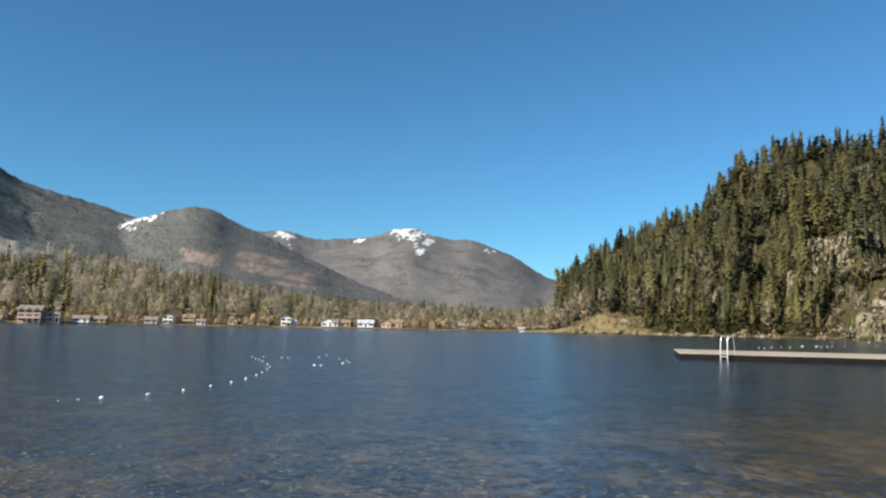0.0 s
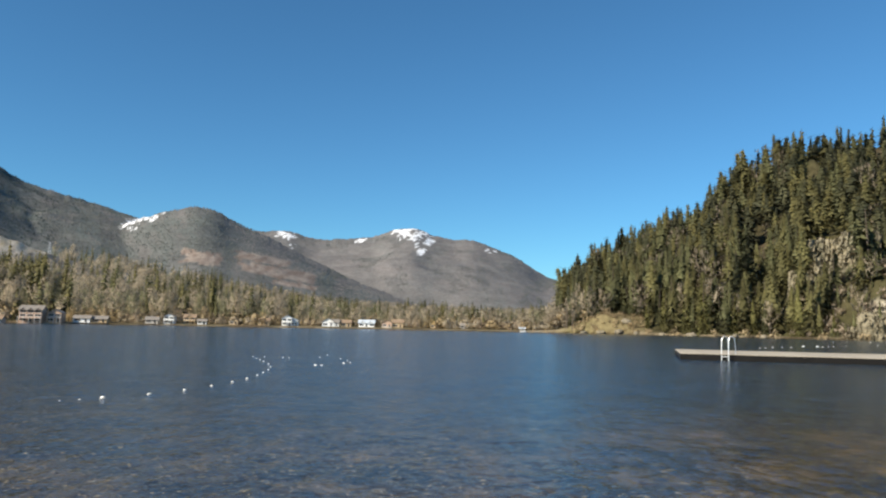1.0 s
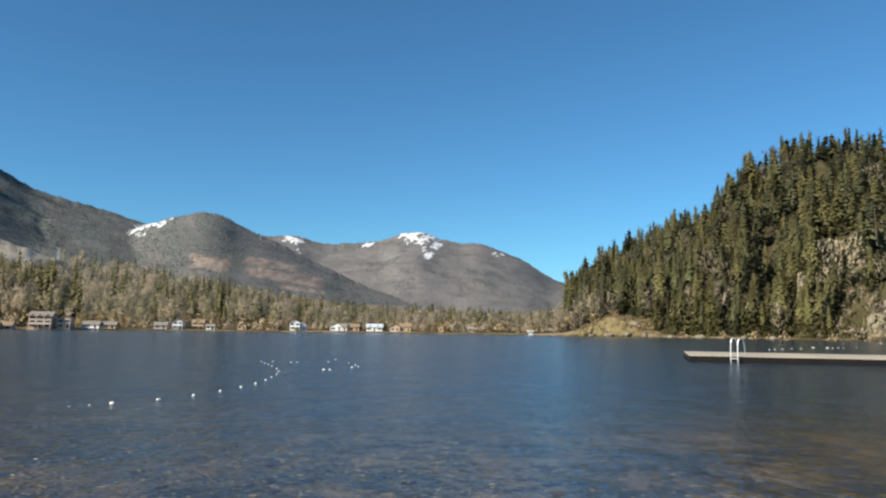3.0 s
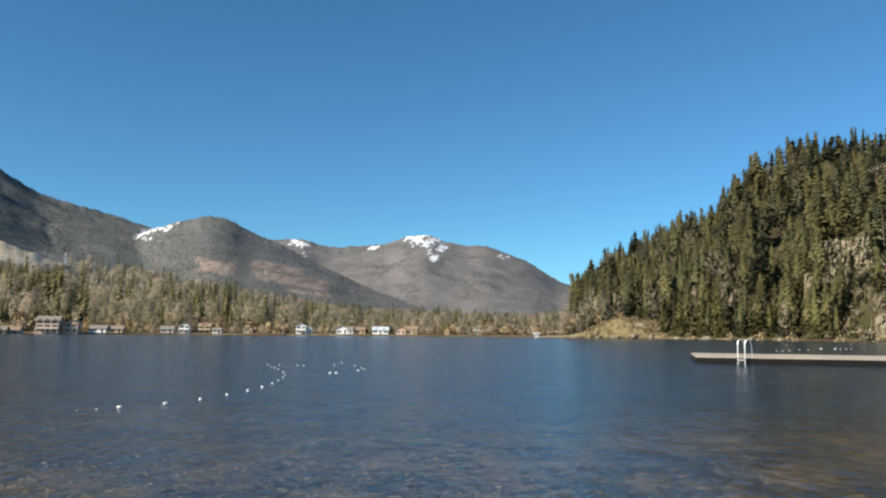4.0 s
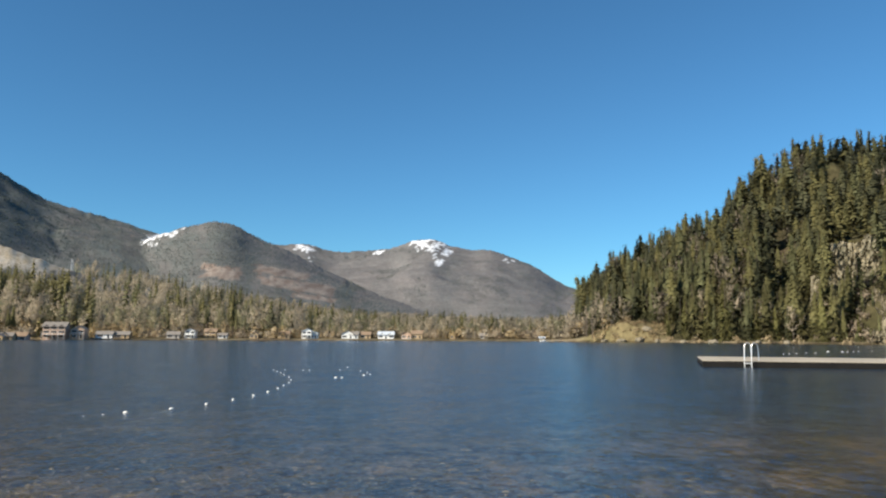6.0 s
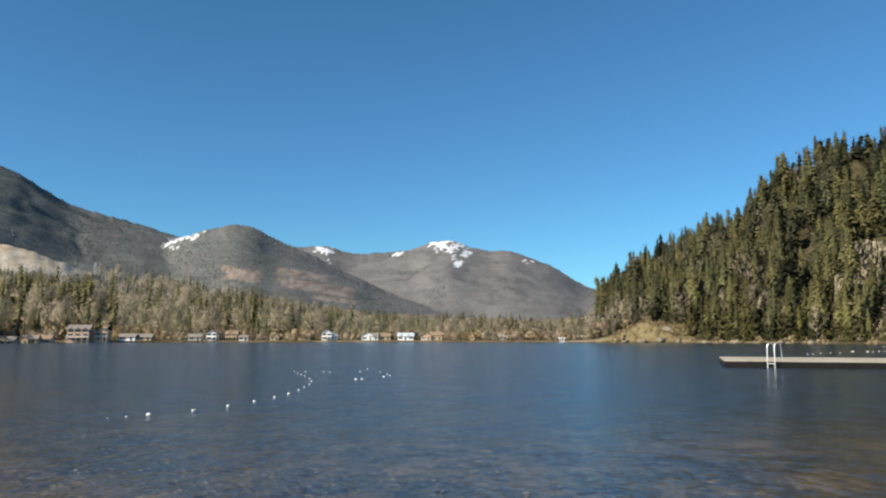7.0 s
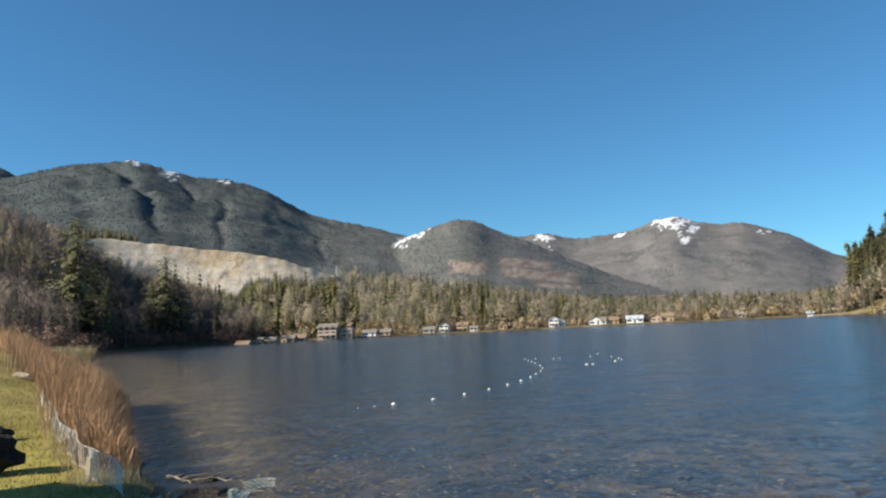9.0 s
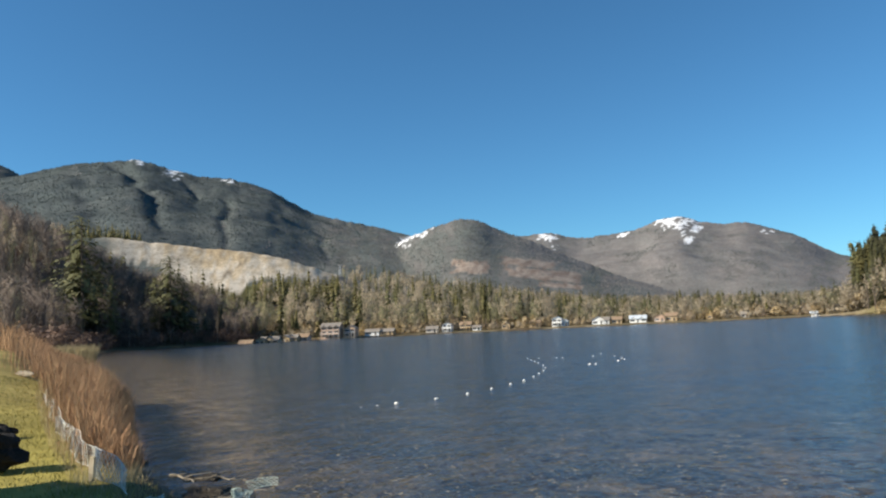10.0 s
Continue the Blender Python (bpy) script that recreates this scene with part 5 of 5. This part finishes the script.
# ---- swim-line floats ----
M_BUOY = material("white_float_plastic", (0.74, 0.73, 0.69), (0.86, 0.85, 0.82), 6.0, 0.4, bump=0)
M_ROPE = material("wet_rope", (0.10, 0.09, 0.07), (0.22, 0.20, 0.16), 8.0, 0.9)


def float_model(name, long, label):
    """Bullet-shaped float with rope collars."""
    root = tagged(new(name), label, "float", "swim line floats")
    bm = bmesh.new()
    bmesh.ops.create_uvsphere(bm, u_segments=14, v_segments=10, radius=0.16)
    for v in bm.verts:
        v.co.x = v.co.x * 0.9 + math.copysign(long, v.co.x) if abs(v.co.x) > 0.01 else v.co.x
        v.co.z *= 0.9
    part("shell", bm, M_BUOY, root)
    bm = bmesh.new()
    tube(bm, [(-long - 0.22, 0, -0.02), (0, 0, 0), (long + 0.22, 0, -0.02)], 0.03, sides=6)
    part("rope_end", bm, M_ROPE, root)
    return root


LINE = [(29.6, 22.7), (26.1, 23.3), (24.9, 23.6), (23.5, 23.7), (20.55, 24.5), (18.25, 25.8), (16.45, 27.4), (15.05, 29.1), (14.05, 30.9), (13.35, 32.9), (12.95, 34.8), (12.6, 36.8),
        (12.45, 39.1), (12.6, 41.7), (12.95, 44.6), (13.2, 46.6), (13.45, 48.0), (13.7, 50.4), (12.9, 50.3), (11.6, 49.5), (11.15, 49.5), (9.25, 40.9), (8.8, 40.9), (8.95, 50.3), (8.4, 53.8),
        (7.45, 48.7), (7.2, 43.3), (6.75, 44.5), (6.95, 46.5)]
small = float_model("swim_float", 0.02, "small round white float on the swim line")
big = float_model("swim_float", 0.10, "white bullet-shaped float on the swim line")
for n, (a, d) in enumerate(LINE):
    src, size = (big, 0.28) if n in (3, 4, 21, 22, 26) else (small, 0.24 if n > 8 else 0.30 if n > 4 else 0.25)
    first = n in (0, 3)
    m = pose(*polar(a, d), 0.02 if n > 2 else -0.03, random.uniform(-8, 8), random.uniform(-10, 10), random.uniform(0, 360))
    ob = src if first else copy_thing(src, m)
    ob.matrix_basis = m @ Matrix.Diagonal((size, size, size, 1))
FAR_LINE = [(-22.35, 112), (-22.7, 113), (-23.15, 118), (-23.75, 122), (-24.3, 122), (-25.05, 134), (-25.9, 134), (-26.2, 135), (-26.55, 138), (-26.85, 140), (-27.6, 146), (-29.4, 160), (-26.85, 205), (-27.6, 212), (-29.0, 222), (-29.9, 230)]
for n, (a, d) in enumerate(FAR_LINE):
    size = 0.9 if n in (5, 6, 14) else 0.5
    ob = copy_thing(big, pose(*polar(a, d), 0.0, 0, 0, random.uniform(-40, 40)))
    ob.matrix_basis = pose(*polar(a, d), 0.0, 0, 0, random.uniform(-40, 40)) @ Matrix.Diagonal((size, size, size, 1))
    tagged(ob, "white float on the line beyond the dock", group="far line floats")

# ---- grass bank beside the beach ----
M_STALK = material("rusty_dead_stalks", (0.195, 0.100, 0.050), (0.62, 0.385, 0.215), 2.5, 0.9, bump=0, vary=0.6)
M_STRAW = material("pale_straw", (0.42, 0.33, 0.17), (0.62, 0.52, 0.30), 1.2, 0.9, bump=0, vary=0.3)
M_GRASS = material("short_mossy_grass", (0.205, 0.190, 0.045), (0.40, 0.345, 0.11), 0.9, 0.9, bump=0, vary=0.35)
M_NET = material("pale_plastic_netting", (0.68, 0.69, 0.65), (0.82, 0.83, 0.79), 5.0, 0.5, bump=0)
M_NET_GREEN = material("pale_green_netting", (0.40, 0.52, 0.47), (0.58, 0.68, 0.62), 5.0, 0.5, bump=0)
M_STAKE = material("raw_timber_stake", (0.46, 0.38, 0.26), (0.66, 0.58, 0.44), 5.0, 0.8)
M_CHAR = material("charred_wood", (0.005, 0.0045, 0.004), (0.03, 0.024, 0.02), 3.0, 0.75, bump=0.8, bump_dist=0.03)
FENCE = [(-22.0, 20.5), (-17.6, 16.4), (-13.6, 12.9), (-10.4, 10.1), (-8.4, 8.45), (-7.6, 7.75), (-7.1, 7.35), (-6.5, 7.08), (-6.1, 6.85)]


def along(path, u):
    """Points and side ways at shares u of a path."""
    p = np.array(path, float)
    step = np.hypot(*np.diff(p, axis=0).T)
    s = np.concatenate([[0], np.cumsum(step)])
    q = np.asarray(u) * s[-1]
    x, y = np.interp(q, s, p[:, 0]), np.interp(q, s, p[:, 1])
    e = 0.05
    dx = np.interp(np.clip(q + e, 0, s[-1]), s, p[:, 0]) - np.interp(np.clip(q - e, 0, s[-1]), s, p[:, 0])
    dy = np.interp(np.clip(q + e, 0, s[-1]), s, p[:, 1]) - np.interp(np.clip(q - e, 0, s[-1]), s, p[:, 1])
    n = np.hypot(dx, dy) + 1e-9
    return x, y, -dy / n, dx / n, s[-1]


def blades(name, x, y, z, length, width, lean, mat, label, category, bend=0.35):
    """Upright blades, two pieces each, that lean and bend at random."""
    n = len(x)
    a, b = rng.uniform(0, 6.28, n), rng.uniform(0, 6.28, n)
    l = np.asarray(length)
    w = np.asarray(width) * np.ones(n)
    lx, ly = np.cos(a) * lean * l * rng.uniform(0, 1, n), np.sin(a) * lean * l * rng.uniform(0, 1, n)
    sx, sy = np.cos(b) * w, np.sin(b) * w
    P = np.stack([np.stack([x - sx, y - sy, z], -1), np.stack([x + sx, y + sy, z], -1),
                  np.stack([x + lx * 0.4 - sx * 0.7, y + ly * 0.4 - sy * 0.7, z + l * 0.55], -1), np.stack([x + lx * 0.4 + sx * 0.7, y + ly * 0.4 + sy * 0.7, z + l * 0.55], -1),
                  np.stack([x + lx * (1 + bend), y + ly * (1 + bend), z + l * np.sqrt(np.clip(1 - (lean * 0.6) ** 2, 0.2, 1))], -1)], 1)
    i = (np.arange(n) * 5)[:, None]
    F = np.concatenate([i + [0, 1, 3], i + [0, 3, 2], i + [2, 3, 4]])
    return tagged(tri_mesh(name, P.reshape(-1, 3), F, mat), label, category, kind="stuff")


def band(count, u0, u1, off0, off1, clump=0):
    """Random places beside the fence line; off: metres towards the water."""
    u, o = rng.uniform(u0, u1, count), rng.uniform(off0, off1, count)
    if clump:
        c = rng.integers(0, clump, count)
        cu, co = rng.uniform(u0, u1, clump), rng.uniform(off0, off1, clump)
        u, o = cu[c] + rng.normal(0, 0.012, count), co[c] + rng.normal(0, 0.22, count)
    x, y, nx, ny, _ = along(FENCE, np.clip(u, 0, 1))
    return x + nx * o, y + ny * o


# reeds and dead stalks between the netting and the water
x, y = band(60000, 0.0, 0.9, 0.35, 3.4, 320)
sd = lake_distance(x, y)
az, far = np.degrees(np.arctan2(-x, y)), np.hypot(x, y)
ok = (sd < -0.05) & (sd > -4.2) & (az > np.interp(far, [10, 14, 30, 45, 60], [42.0, 41.2, 41.6, 44, 45]))
x, y, sd, az = x[ok], y[ok], sd[ok], az[ok]
dist = np.hypot(x, y)
tall = np.interp(dist, [9, 13, 17, 24, 40], [0.45, 1.0, 1.15, 1.25, 1.5]) * rng.uniform(0.28, 1.15, len(x)) * np.clip(1.15 - 0.25 * np.clip(sd + 0.6, 0, 2), 0.5, 1)
tall *= np.interp(az, [41, 42, 43.2, 44.6, 45.4, 46.5], [0.45, 0.55, 0.78, 1.0, 0.8, 1.05])
tall *= np.where(rng.uniform(0, 1, len(x)) < 0.3, 0.6, 1.0)
base = np.maximum(land(x, y), -0.1) - 0.02
M_STALK_TAN = material("tan_dead_stalks", (0.34, 0.24, 0.13), (0.60, 0.46, 0.28), 2.5, 0.9, bump=0, vary=0.5)
M_STALK_DARK = material("dark_dead_stalks", (0.09, 0.05, 0.03), (0.20, 0.12, 0.07), 0.9, 0.9, bump=0, vary=0.35)
for name, mat, a, b, lean, label in (("dead_reeds", M_STALK, 0, 0.42, 0.32, "dense rusty brown dead stalks on the water's edge"), ("tan_reeds", M_STALK_TAN, 0.42, 0.62, 0.5, "tan dead stalks mixed into the rusty stand"),
                                     ("dark_reeds", M_STALK_DARK, 0.62, 1.0, 0.35, "dark brown stalks low in the rusty stand")):
    i = slice(int(a * len(x)), int(b * len(x)))
    blades(name, x[i], y[i], base[i], tall[i] * (0.75 if mat is M_STALK_DARK else 1.0), rng.uniform(0.0015, 0.006, len(x[i])), lean, mat, label, "reeds", 0.2)
# loose side twigs that fill the stand
k = rng.integers(0, len(x), 30000)
tx, ty = x[k] + rng.normal(0, 0.05, len(k)), y[k] + rng.normal(0, 0.05, len(k))
blades("reed_twigs", tx, ty, np.maximum(land(tx, ty), -0.1) + tall[k] * rng.uniform(0.2, 0.75, len(k)), rng.uniform(0.12, 0.4, len(k)), 0.0032, 1.3, M_STALK, "loose brown side twigs in the dead stalks", "reeds")
# thicket further along the bank
u = rng.uniform(0, 1, 30000)
px, py, nx, ny, _ = along([(-21.5, 21.0), (-31, 30.5), (-44.5, 42.5), (-59, 56), (-71, 68)], u)
o = rng.normal(0, 0.9, len(u)) * (1 + 2 * u) - 0.5
x, y = px + nx * o, py + ny * o
ok = lake_distance(x, y) < -0.6
x, y = x[ok], y[ok]
dist = np.hypot(x, y)
blades("bank_thicket", x, y, np.maximum(land(x, y), -0.1) - 0.02, np.interp(dist, [25, 45, 90], [0.9, 1.2, 1.7]) * np.interp(np.degrees(np.arctan2(-x, y)), [44.5, 46, 48, 50], [0.35, 0.6, 1.1, 1.9]) * rng.uniform(0.5, 1.1, len(x)), np.interp(dist, [25, 90], [0.006, 0.022]), 0.45, M_STALK, "rusty brown willow thicket along the bank", "reeds")
# pale reeds on the spit
u = rng.uniform(0, 1, 3500)
px, py, nx, ny, _ = along([(-76, 68), (-73.5, 71), (-71, 73.5)], u)
o = rng.normal(0, 1.2, len(u))
x, y = px + nx * o, py + ny * o
blades("spit_reeds", x, y, np.full(len(x), -0.1), rng.uniform(1.4, 2.8, len(x)), 0.03, 0.4, M_STRAW, "pale yellow reeds on a low spit", "reeds")
# tall pale grass along the netting, and the mossy lawn behind it
x, y = band(6500, 0.0, 0.97, -0.25, 0.6)
blades("straw_grass", x, y, land(x, y) - 0.02, rng.uniform(0.08, 0.30, len(x)), 0.0019, 0.9, M_STRAW, "pale dry grass tangled along the netting", "grass")
x, y = band(28000, 0.0, 1.0, -7.0, -0.1)
ok = lake_distance(x, y) < -0.3
x, y = x[ok], y[ok]
blades("lawn_grass", x, y, land(x, y) - 0.015, rng.uniform(0.035, 0.10, len(x)), 0.006, 0.9, M_GRASS, "short yellowish green mossy grass on the bank", "grass")

# dry tufts and moss on the low bank where the netting ends
az, far = rng.uniform(33, 47, 7000), rng.uniform(5.5, 10.5, 7000)
x, y = -np.sin(np.radians(az)) * far, np.cos(np.radians(az)) * far
ok = (lake_distance(x, y) < -0.08) & (fractal(x, y, 0.6, 3, 13.0) > -0.15)
x, y = x[ok], y[ok]
half = len(x) // 2
blades("dry_tufts", x[:half], y[:half], land(x[:half], y[:half]) - 0.02, rng.uniform(0.05, 0.22, half), 0.0024, 1.1, M_STALK_TAN, "dry tan grass tufts on the low eroded bank", "grass")
blades("bank_moss", x[half:], y[half:], land(x[half:], y[half:]) - 0.02, rng.uniform(0.03, 0.10, len(x) - half), 0.005, 1.0, M_GRASS, "short mossy grass on the low eroded bank", "grass")


def bank_height(x, y):
    """Bank height close to the beach, without a whole terrain query."""
    return 0.55 * sstep(0, 1.1, np.clip(-lake_distance(x, y), 0, None)) + 0.05


def net_sheet(point, across, up, pitch, mat, parent, name="netting", radius=0.0027):
    """Diamond netting on a surface point(s, h) in metres; strands are thin three-sided bars."""
    bm = bmesh.new()
    n = int(across / pitch)
    for lean in (1, -1):
        for i in range(-int(up / pitch), n + int(up / pitch)):
            s0 = i * pitch if lean == 1 else i * pitch + up
            pts = []
            for k in range(5):
                h = up * k / 4
                s = s0 + lean * h
                if 0 <= s <= across:
                    pts.append(point(s, h))
            if len(pts) > 1:
                tube(bm, pts, radius, sides=3)
    for h in (0.0, up):
        tube(bm, [point(across * k / 60, h) for k in range(61)], radius * 1.2, sides=3)
    return part(name, bm, mat, parent)


def build_net_fence():
    root = tagged(new("net_fence"), "low pale plastic netting fence sagging along the bank", "fence")
    _, _, _, _, total = along(FENCE, [0.0])

    def point(s, h):
        px, py, nx, ny, _ = along(FENCE, [s / total])
        sag = 0.05 * math.sin(s * 1.7) + 0.03 * math.sin(s * 4.1)
        o = sag + h * (0.12 * math.sin(s * 0.8) + 0.10)
        gx, gy = px[0] + nx[0] * o, py[0] + ny[0] * o
        return gx, gy, float(bank_height(px[0], py[0])) + 0.01 + h * (0.86 + 0.14 * math.sin(s * 2.3))

    net_sheet(point, total, 0.34, 0.105, M_NET, root, radius=0.0036)
    for s in (0.30, 0.52, 0.70, 0.925):
        px, py, nx, ny, _ = along(FENCE, [s])
        g = float(land(px[0], py[0]))
        bm = bmesh.new()
        w = 0.032 if s > 0.8 else 0.02
        box(bm, -w, -0.02, -0.25, w, 0.02, 0.30 if s > 0.8 else 0.34)
        bmesh.ops.bevel(bm, geom=bm.edges[:], offset=0.006, segments=1)
        ob = part("stake", bm, M_STAKE, root, "raw timber stake")
        ob.matrix_basis = pose(px[0] + 0.06, py[0] - 0.06, g, 4, 7, 8)
    return root


build_net_fence()


def net_roll(x, y, z, radius, length, turn, mat, label, tip=0.0):
    """A loose roll of netting, crushed out of round."""
    root = tagged(new("netting_roll"), label, "netting roll")
    around = 2 * math.pi * radius * 1.4

    def point(s, h):
        k = s / radius
        r = radius * (1 - 0.22 * k / 9 + 0.13 * math.sin(3 * k + h * 5) + 0.08 * math.sin(5 * k + 1))
        return (h - length / 2) * (1 + 0.05 * math.sin(2 * k)), r * math.cos(k), radius * 0.8 + 0.8 * r * math.sin(k)

    net_sheet(point, around, length, 0.07, mat, root)
    root.matrix_basis = pose(x, y, z, 0, tip, turn)
    return root


net_roll(-5.5, 6.2, 0.44, 0.16, 0.5, 38, M_NET_GREEN, "crumpled roll of pale green netting on the bank")
net_roll(-5.85, 8.45, 0.02, 0.13, 0.5, 100, M_NET_GREEN, "upright tangle of pale green netting in the shallows", tip=-62)


def flap(x, y, z, turn):
    """Stiff open end of netting that lies out over the water."""
    root = tagged(new("netting_flap"), "loose flap of pale netting over the shallow water", "netting roll")
    net_sheet(lambda s, h: (s, h * 0.5 + 0.08 * math.sin(s * 6), 0.10 + 0.06 * math.sin(s * 4 + h * 3) + h * 0.55), 0.42, 0.16, 0.06, M_NET_GREEN, root, radius=0.0022)
    root.matrix_basis = pose(x, y, z, 0, 0, turn)


flap(-5.9, 8.6, 0.14, 22)


def lump(name, x, y, z, size, seed, mat, label, category, rough=0.5, turn=0.0):
    """A rough, broken lump of wood or stone."""
    bm = bmesh.new()
    bmesh.ops.create_icosphere(bm, subdivisions=3, radius=0.5)
    for v in bm.verts:
        n = noise.fractal(v.co * 3 + Vector((seed, 0, 0)), 0.8, 2.2, 4)
        c = noise.cell(v.co * 4 + Vector((0, seed, 0)))
        v.co *= 1 + rough * (0.5 * n + 0.35 * c)
        v.co = Vector((v.co.x * size[0], v.co.y * size[1], (v.co.z + 0.42) * size[2]))
    ob = part(name, bm, mat)
    ob.matrix_basis = pose(x, y, z, 0, 0, turn)
    return tagged(ob, label, category)


def bank_spot(az, d):
    x, y = polar(az, d)
    return x, y, float(land(x, y))


lump("driftwood_stump", *bank_spot(50.3, 12.2), (0.9, 0.6, 0.6), 2.0, M_CHAR, "charred black driftwood stump lying on the grass", "stump", 0.6, 20)
lump("driftwood_chunk", *bank_spot(50.0, 16.2), (0.7, 0.4, 0.28), 5.0, M_CHAR, "dark weathered driftwood chunk on the grass", "driftwood", 0.5, 60)
M_OLDWOOD = material("bleached_wood", (0.18, 0.15, 0.105), (0.32, 0.275, 0.21), 2.0, 0.85, bump=0.5)
lump("bleached_log", *bank_spot(48.3, 31.0), (1.5, 0.22, 0.22), 8.0, M_OLDWOOD, "bleached pale log at the edge of the grass", "log", 0.35, -20)


def branch(x, y, z, length, turn, seed, label):
    r = random.Random(seed)
    root = tagged(new("driftwood_branch"), label, "branch")
    bm = bmesh.new()
    pts = [(length * k / 6, r.uniform(-0.06, 0.06) * length, 0.03 + 0.05 * math.sin(k * 0.6) * length + r.uniform(0, 0.02)) for k in range(7)]
    tube(bm, pts, 0.022, 0.008, 6)
    part("stem", bm, M_OLDWOOD, root)
    for k in (2, 4):
        bm = bmesh.new()
        p = Vector(pts[k])
        tube(bm, [p, p + Vector((0.15, r.uniform(-0.2, 0.2), 0.05)), p + Vector((0.3, r.uniform(-0.35, 0.35), 0.07))], 0.01, 0.004, 5)
        part("twig", bm, M_OLDWOOD, root)
    root.matrix_basis = pose(x, y, z, 0, 0, turn)


branch(-7.9, 10.0, 0.02, 1.1, 8, 1, "thin bleached branch lying at the waterline")
branch(-6.4, 8.2, 0.12, 0.9, 30, 2, "thin bleached stick on the dark shore")
branch(-7.2, 8.8, 0.35, 0.7, -30, 3, "thin bleached stick tangled on the shore")
M_SOIL = material("wet_dark_soil", (0.03, 0.024, 0.018), (0.085, 0.068, 0.045), 3.0, 0.7, bump=0.8, bump_dist=0.03)
for n, (cx, cy, s) in enumerate([(-7.0, 9.3, 0.55), (-6.5, 8.75, 0.4), (-10.2, 11.5, 0.42), (-5.7, 8.1, 0.35), (-7.9, 10.5, 0.4)]):
    lump("soil_clod", cx, cy, -0.12, (s * 1.5, s, s * 0.5), n + 20.0, M_SOIL, "dark wet clod of eroded bank in shallow water", "clod", 0.5, n * 50)

# shrub added out of view to throw shade over the foot of the bank
root = tagged(new("evergreen_shrub"), "unseen dense shrub added to shade the bank beside beach", "shrub")
t = new("stem", trunk_mesh("stem", 0.03, 0.6))
t.parent = root
v, f = clump_template(77, 1800)
tri_mesh("foliage", v, f, M_FIR, root)
sx, sy = -11.5, 1.6
root.matrix_basis = pose(sx, sy, float(land(sx, sy)), 0, 0, 20) @ Matrix.Diagonal((4.4, 4.4, 4.6, 1))

# ---- stones on the lake bed by the beach ----
M_STONE = material("wet_pebbles", (0.040, 0.030, 0.020), (0.20, 0.150, 0.075), 2.5, 0.6, bump=0.2, vary=0.8)


def stone_template(seed):
    bm = bmesh.new()
    bmesh.ops.create_icosphere(bm, subdivisions=1, radius=0.5)
    r = random.Random(seed)
    V = [tuple(c * r.uniform(0.75, 1.15) for c in v.co) for v in bm.verts]
    bm.verts.index_update()
    F = [tuple(v.index for v in f.verts) for f in bm.faces]
    bm.free()
    return np.array(V), np.array(F)


az, d = rng.uniform(-36, 52, 5200), 6.5 * (24 / 6.5) ** rng.uniform(0, 1, 5200)
x, y = -np.sin(np.radians(az)) * d, np.cos(np.radians(az)) * d
sd = lake_distance(x, y)
ok = sd > 0.1
x, y, d = x[ok], y[ok], d[ok]
size = rng.uniform(0.03, 0.10, len(x)) * (0.6 + d / 20)
stuff("lake_stones", [stone_template(s) for s in (1, 2, 3)], np.stack([x, y, land(x, y) + size * 0.02, size * 0.5, size], 1), M_STONE, "brown and grey pebbles on the shallow lake bed", "pebbles", leafy=0)

for n, (a, d, w) in enumerate([(-11.6, 333, 2.6), (-12.9, 331, 3.4), (-14.1, 327, 2.2), (-15.9, 318, 2.0), (-17.9, 309.5, 2.4), (-10.4, 337, 2.0), (-20.8, 299, 2.2), (-22.6, 293, 2.0), (-13.4, 336, 3.0)]):
    bx, by = polar(a, d)
    lump("shore_boulder", bx, by, max(float(land(bx, by)), 0.0) - 0.2, (w * 1.5, w, w * 0.7), n + 40.0, M_BOULDER, "pale boulder at the foot of the hill", "boulder", 0.45, n * 40)
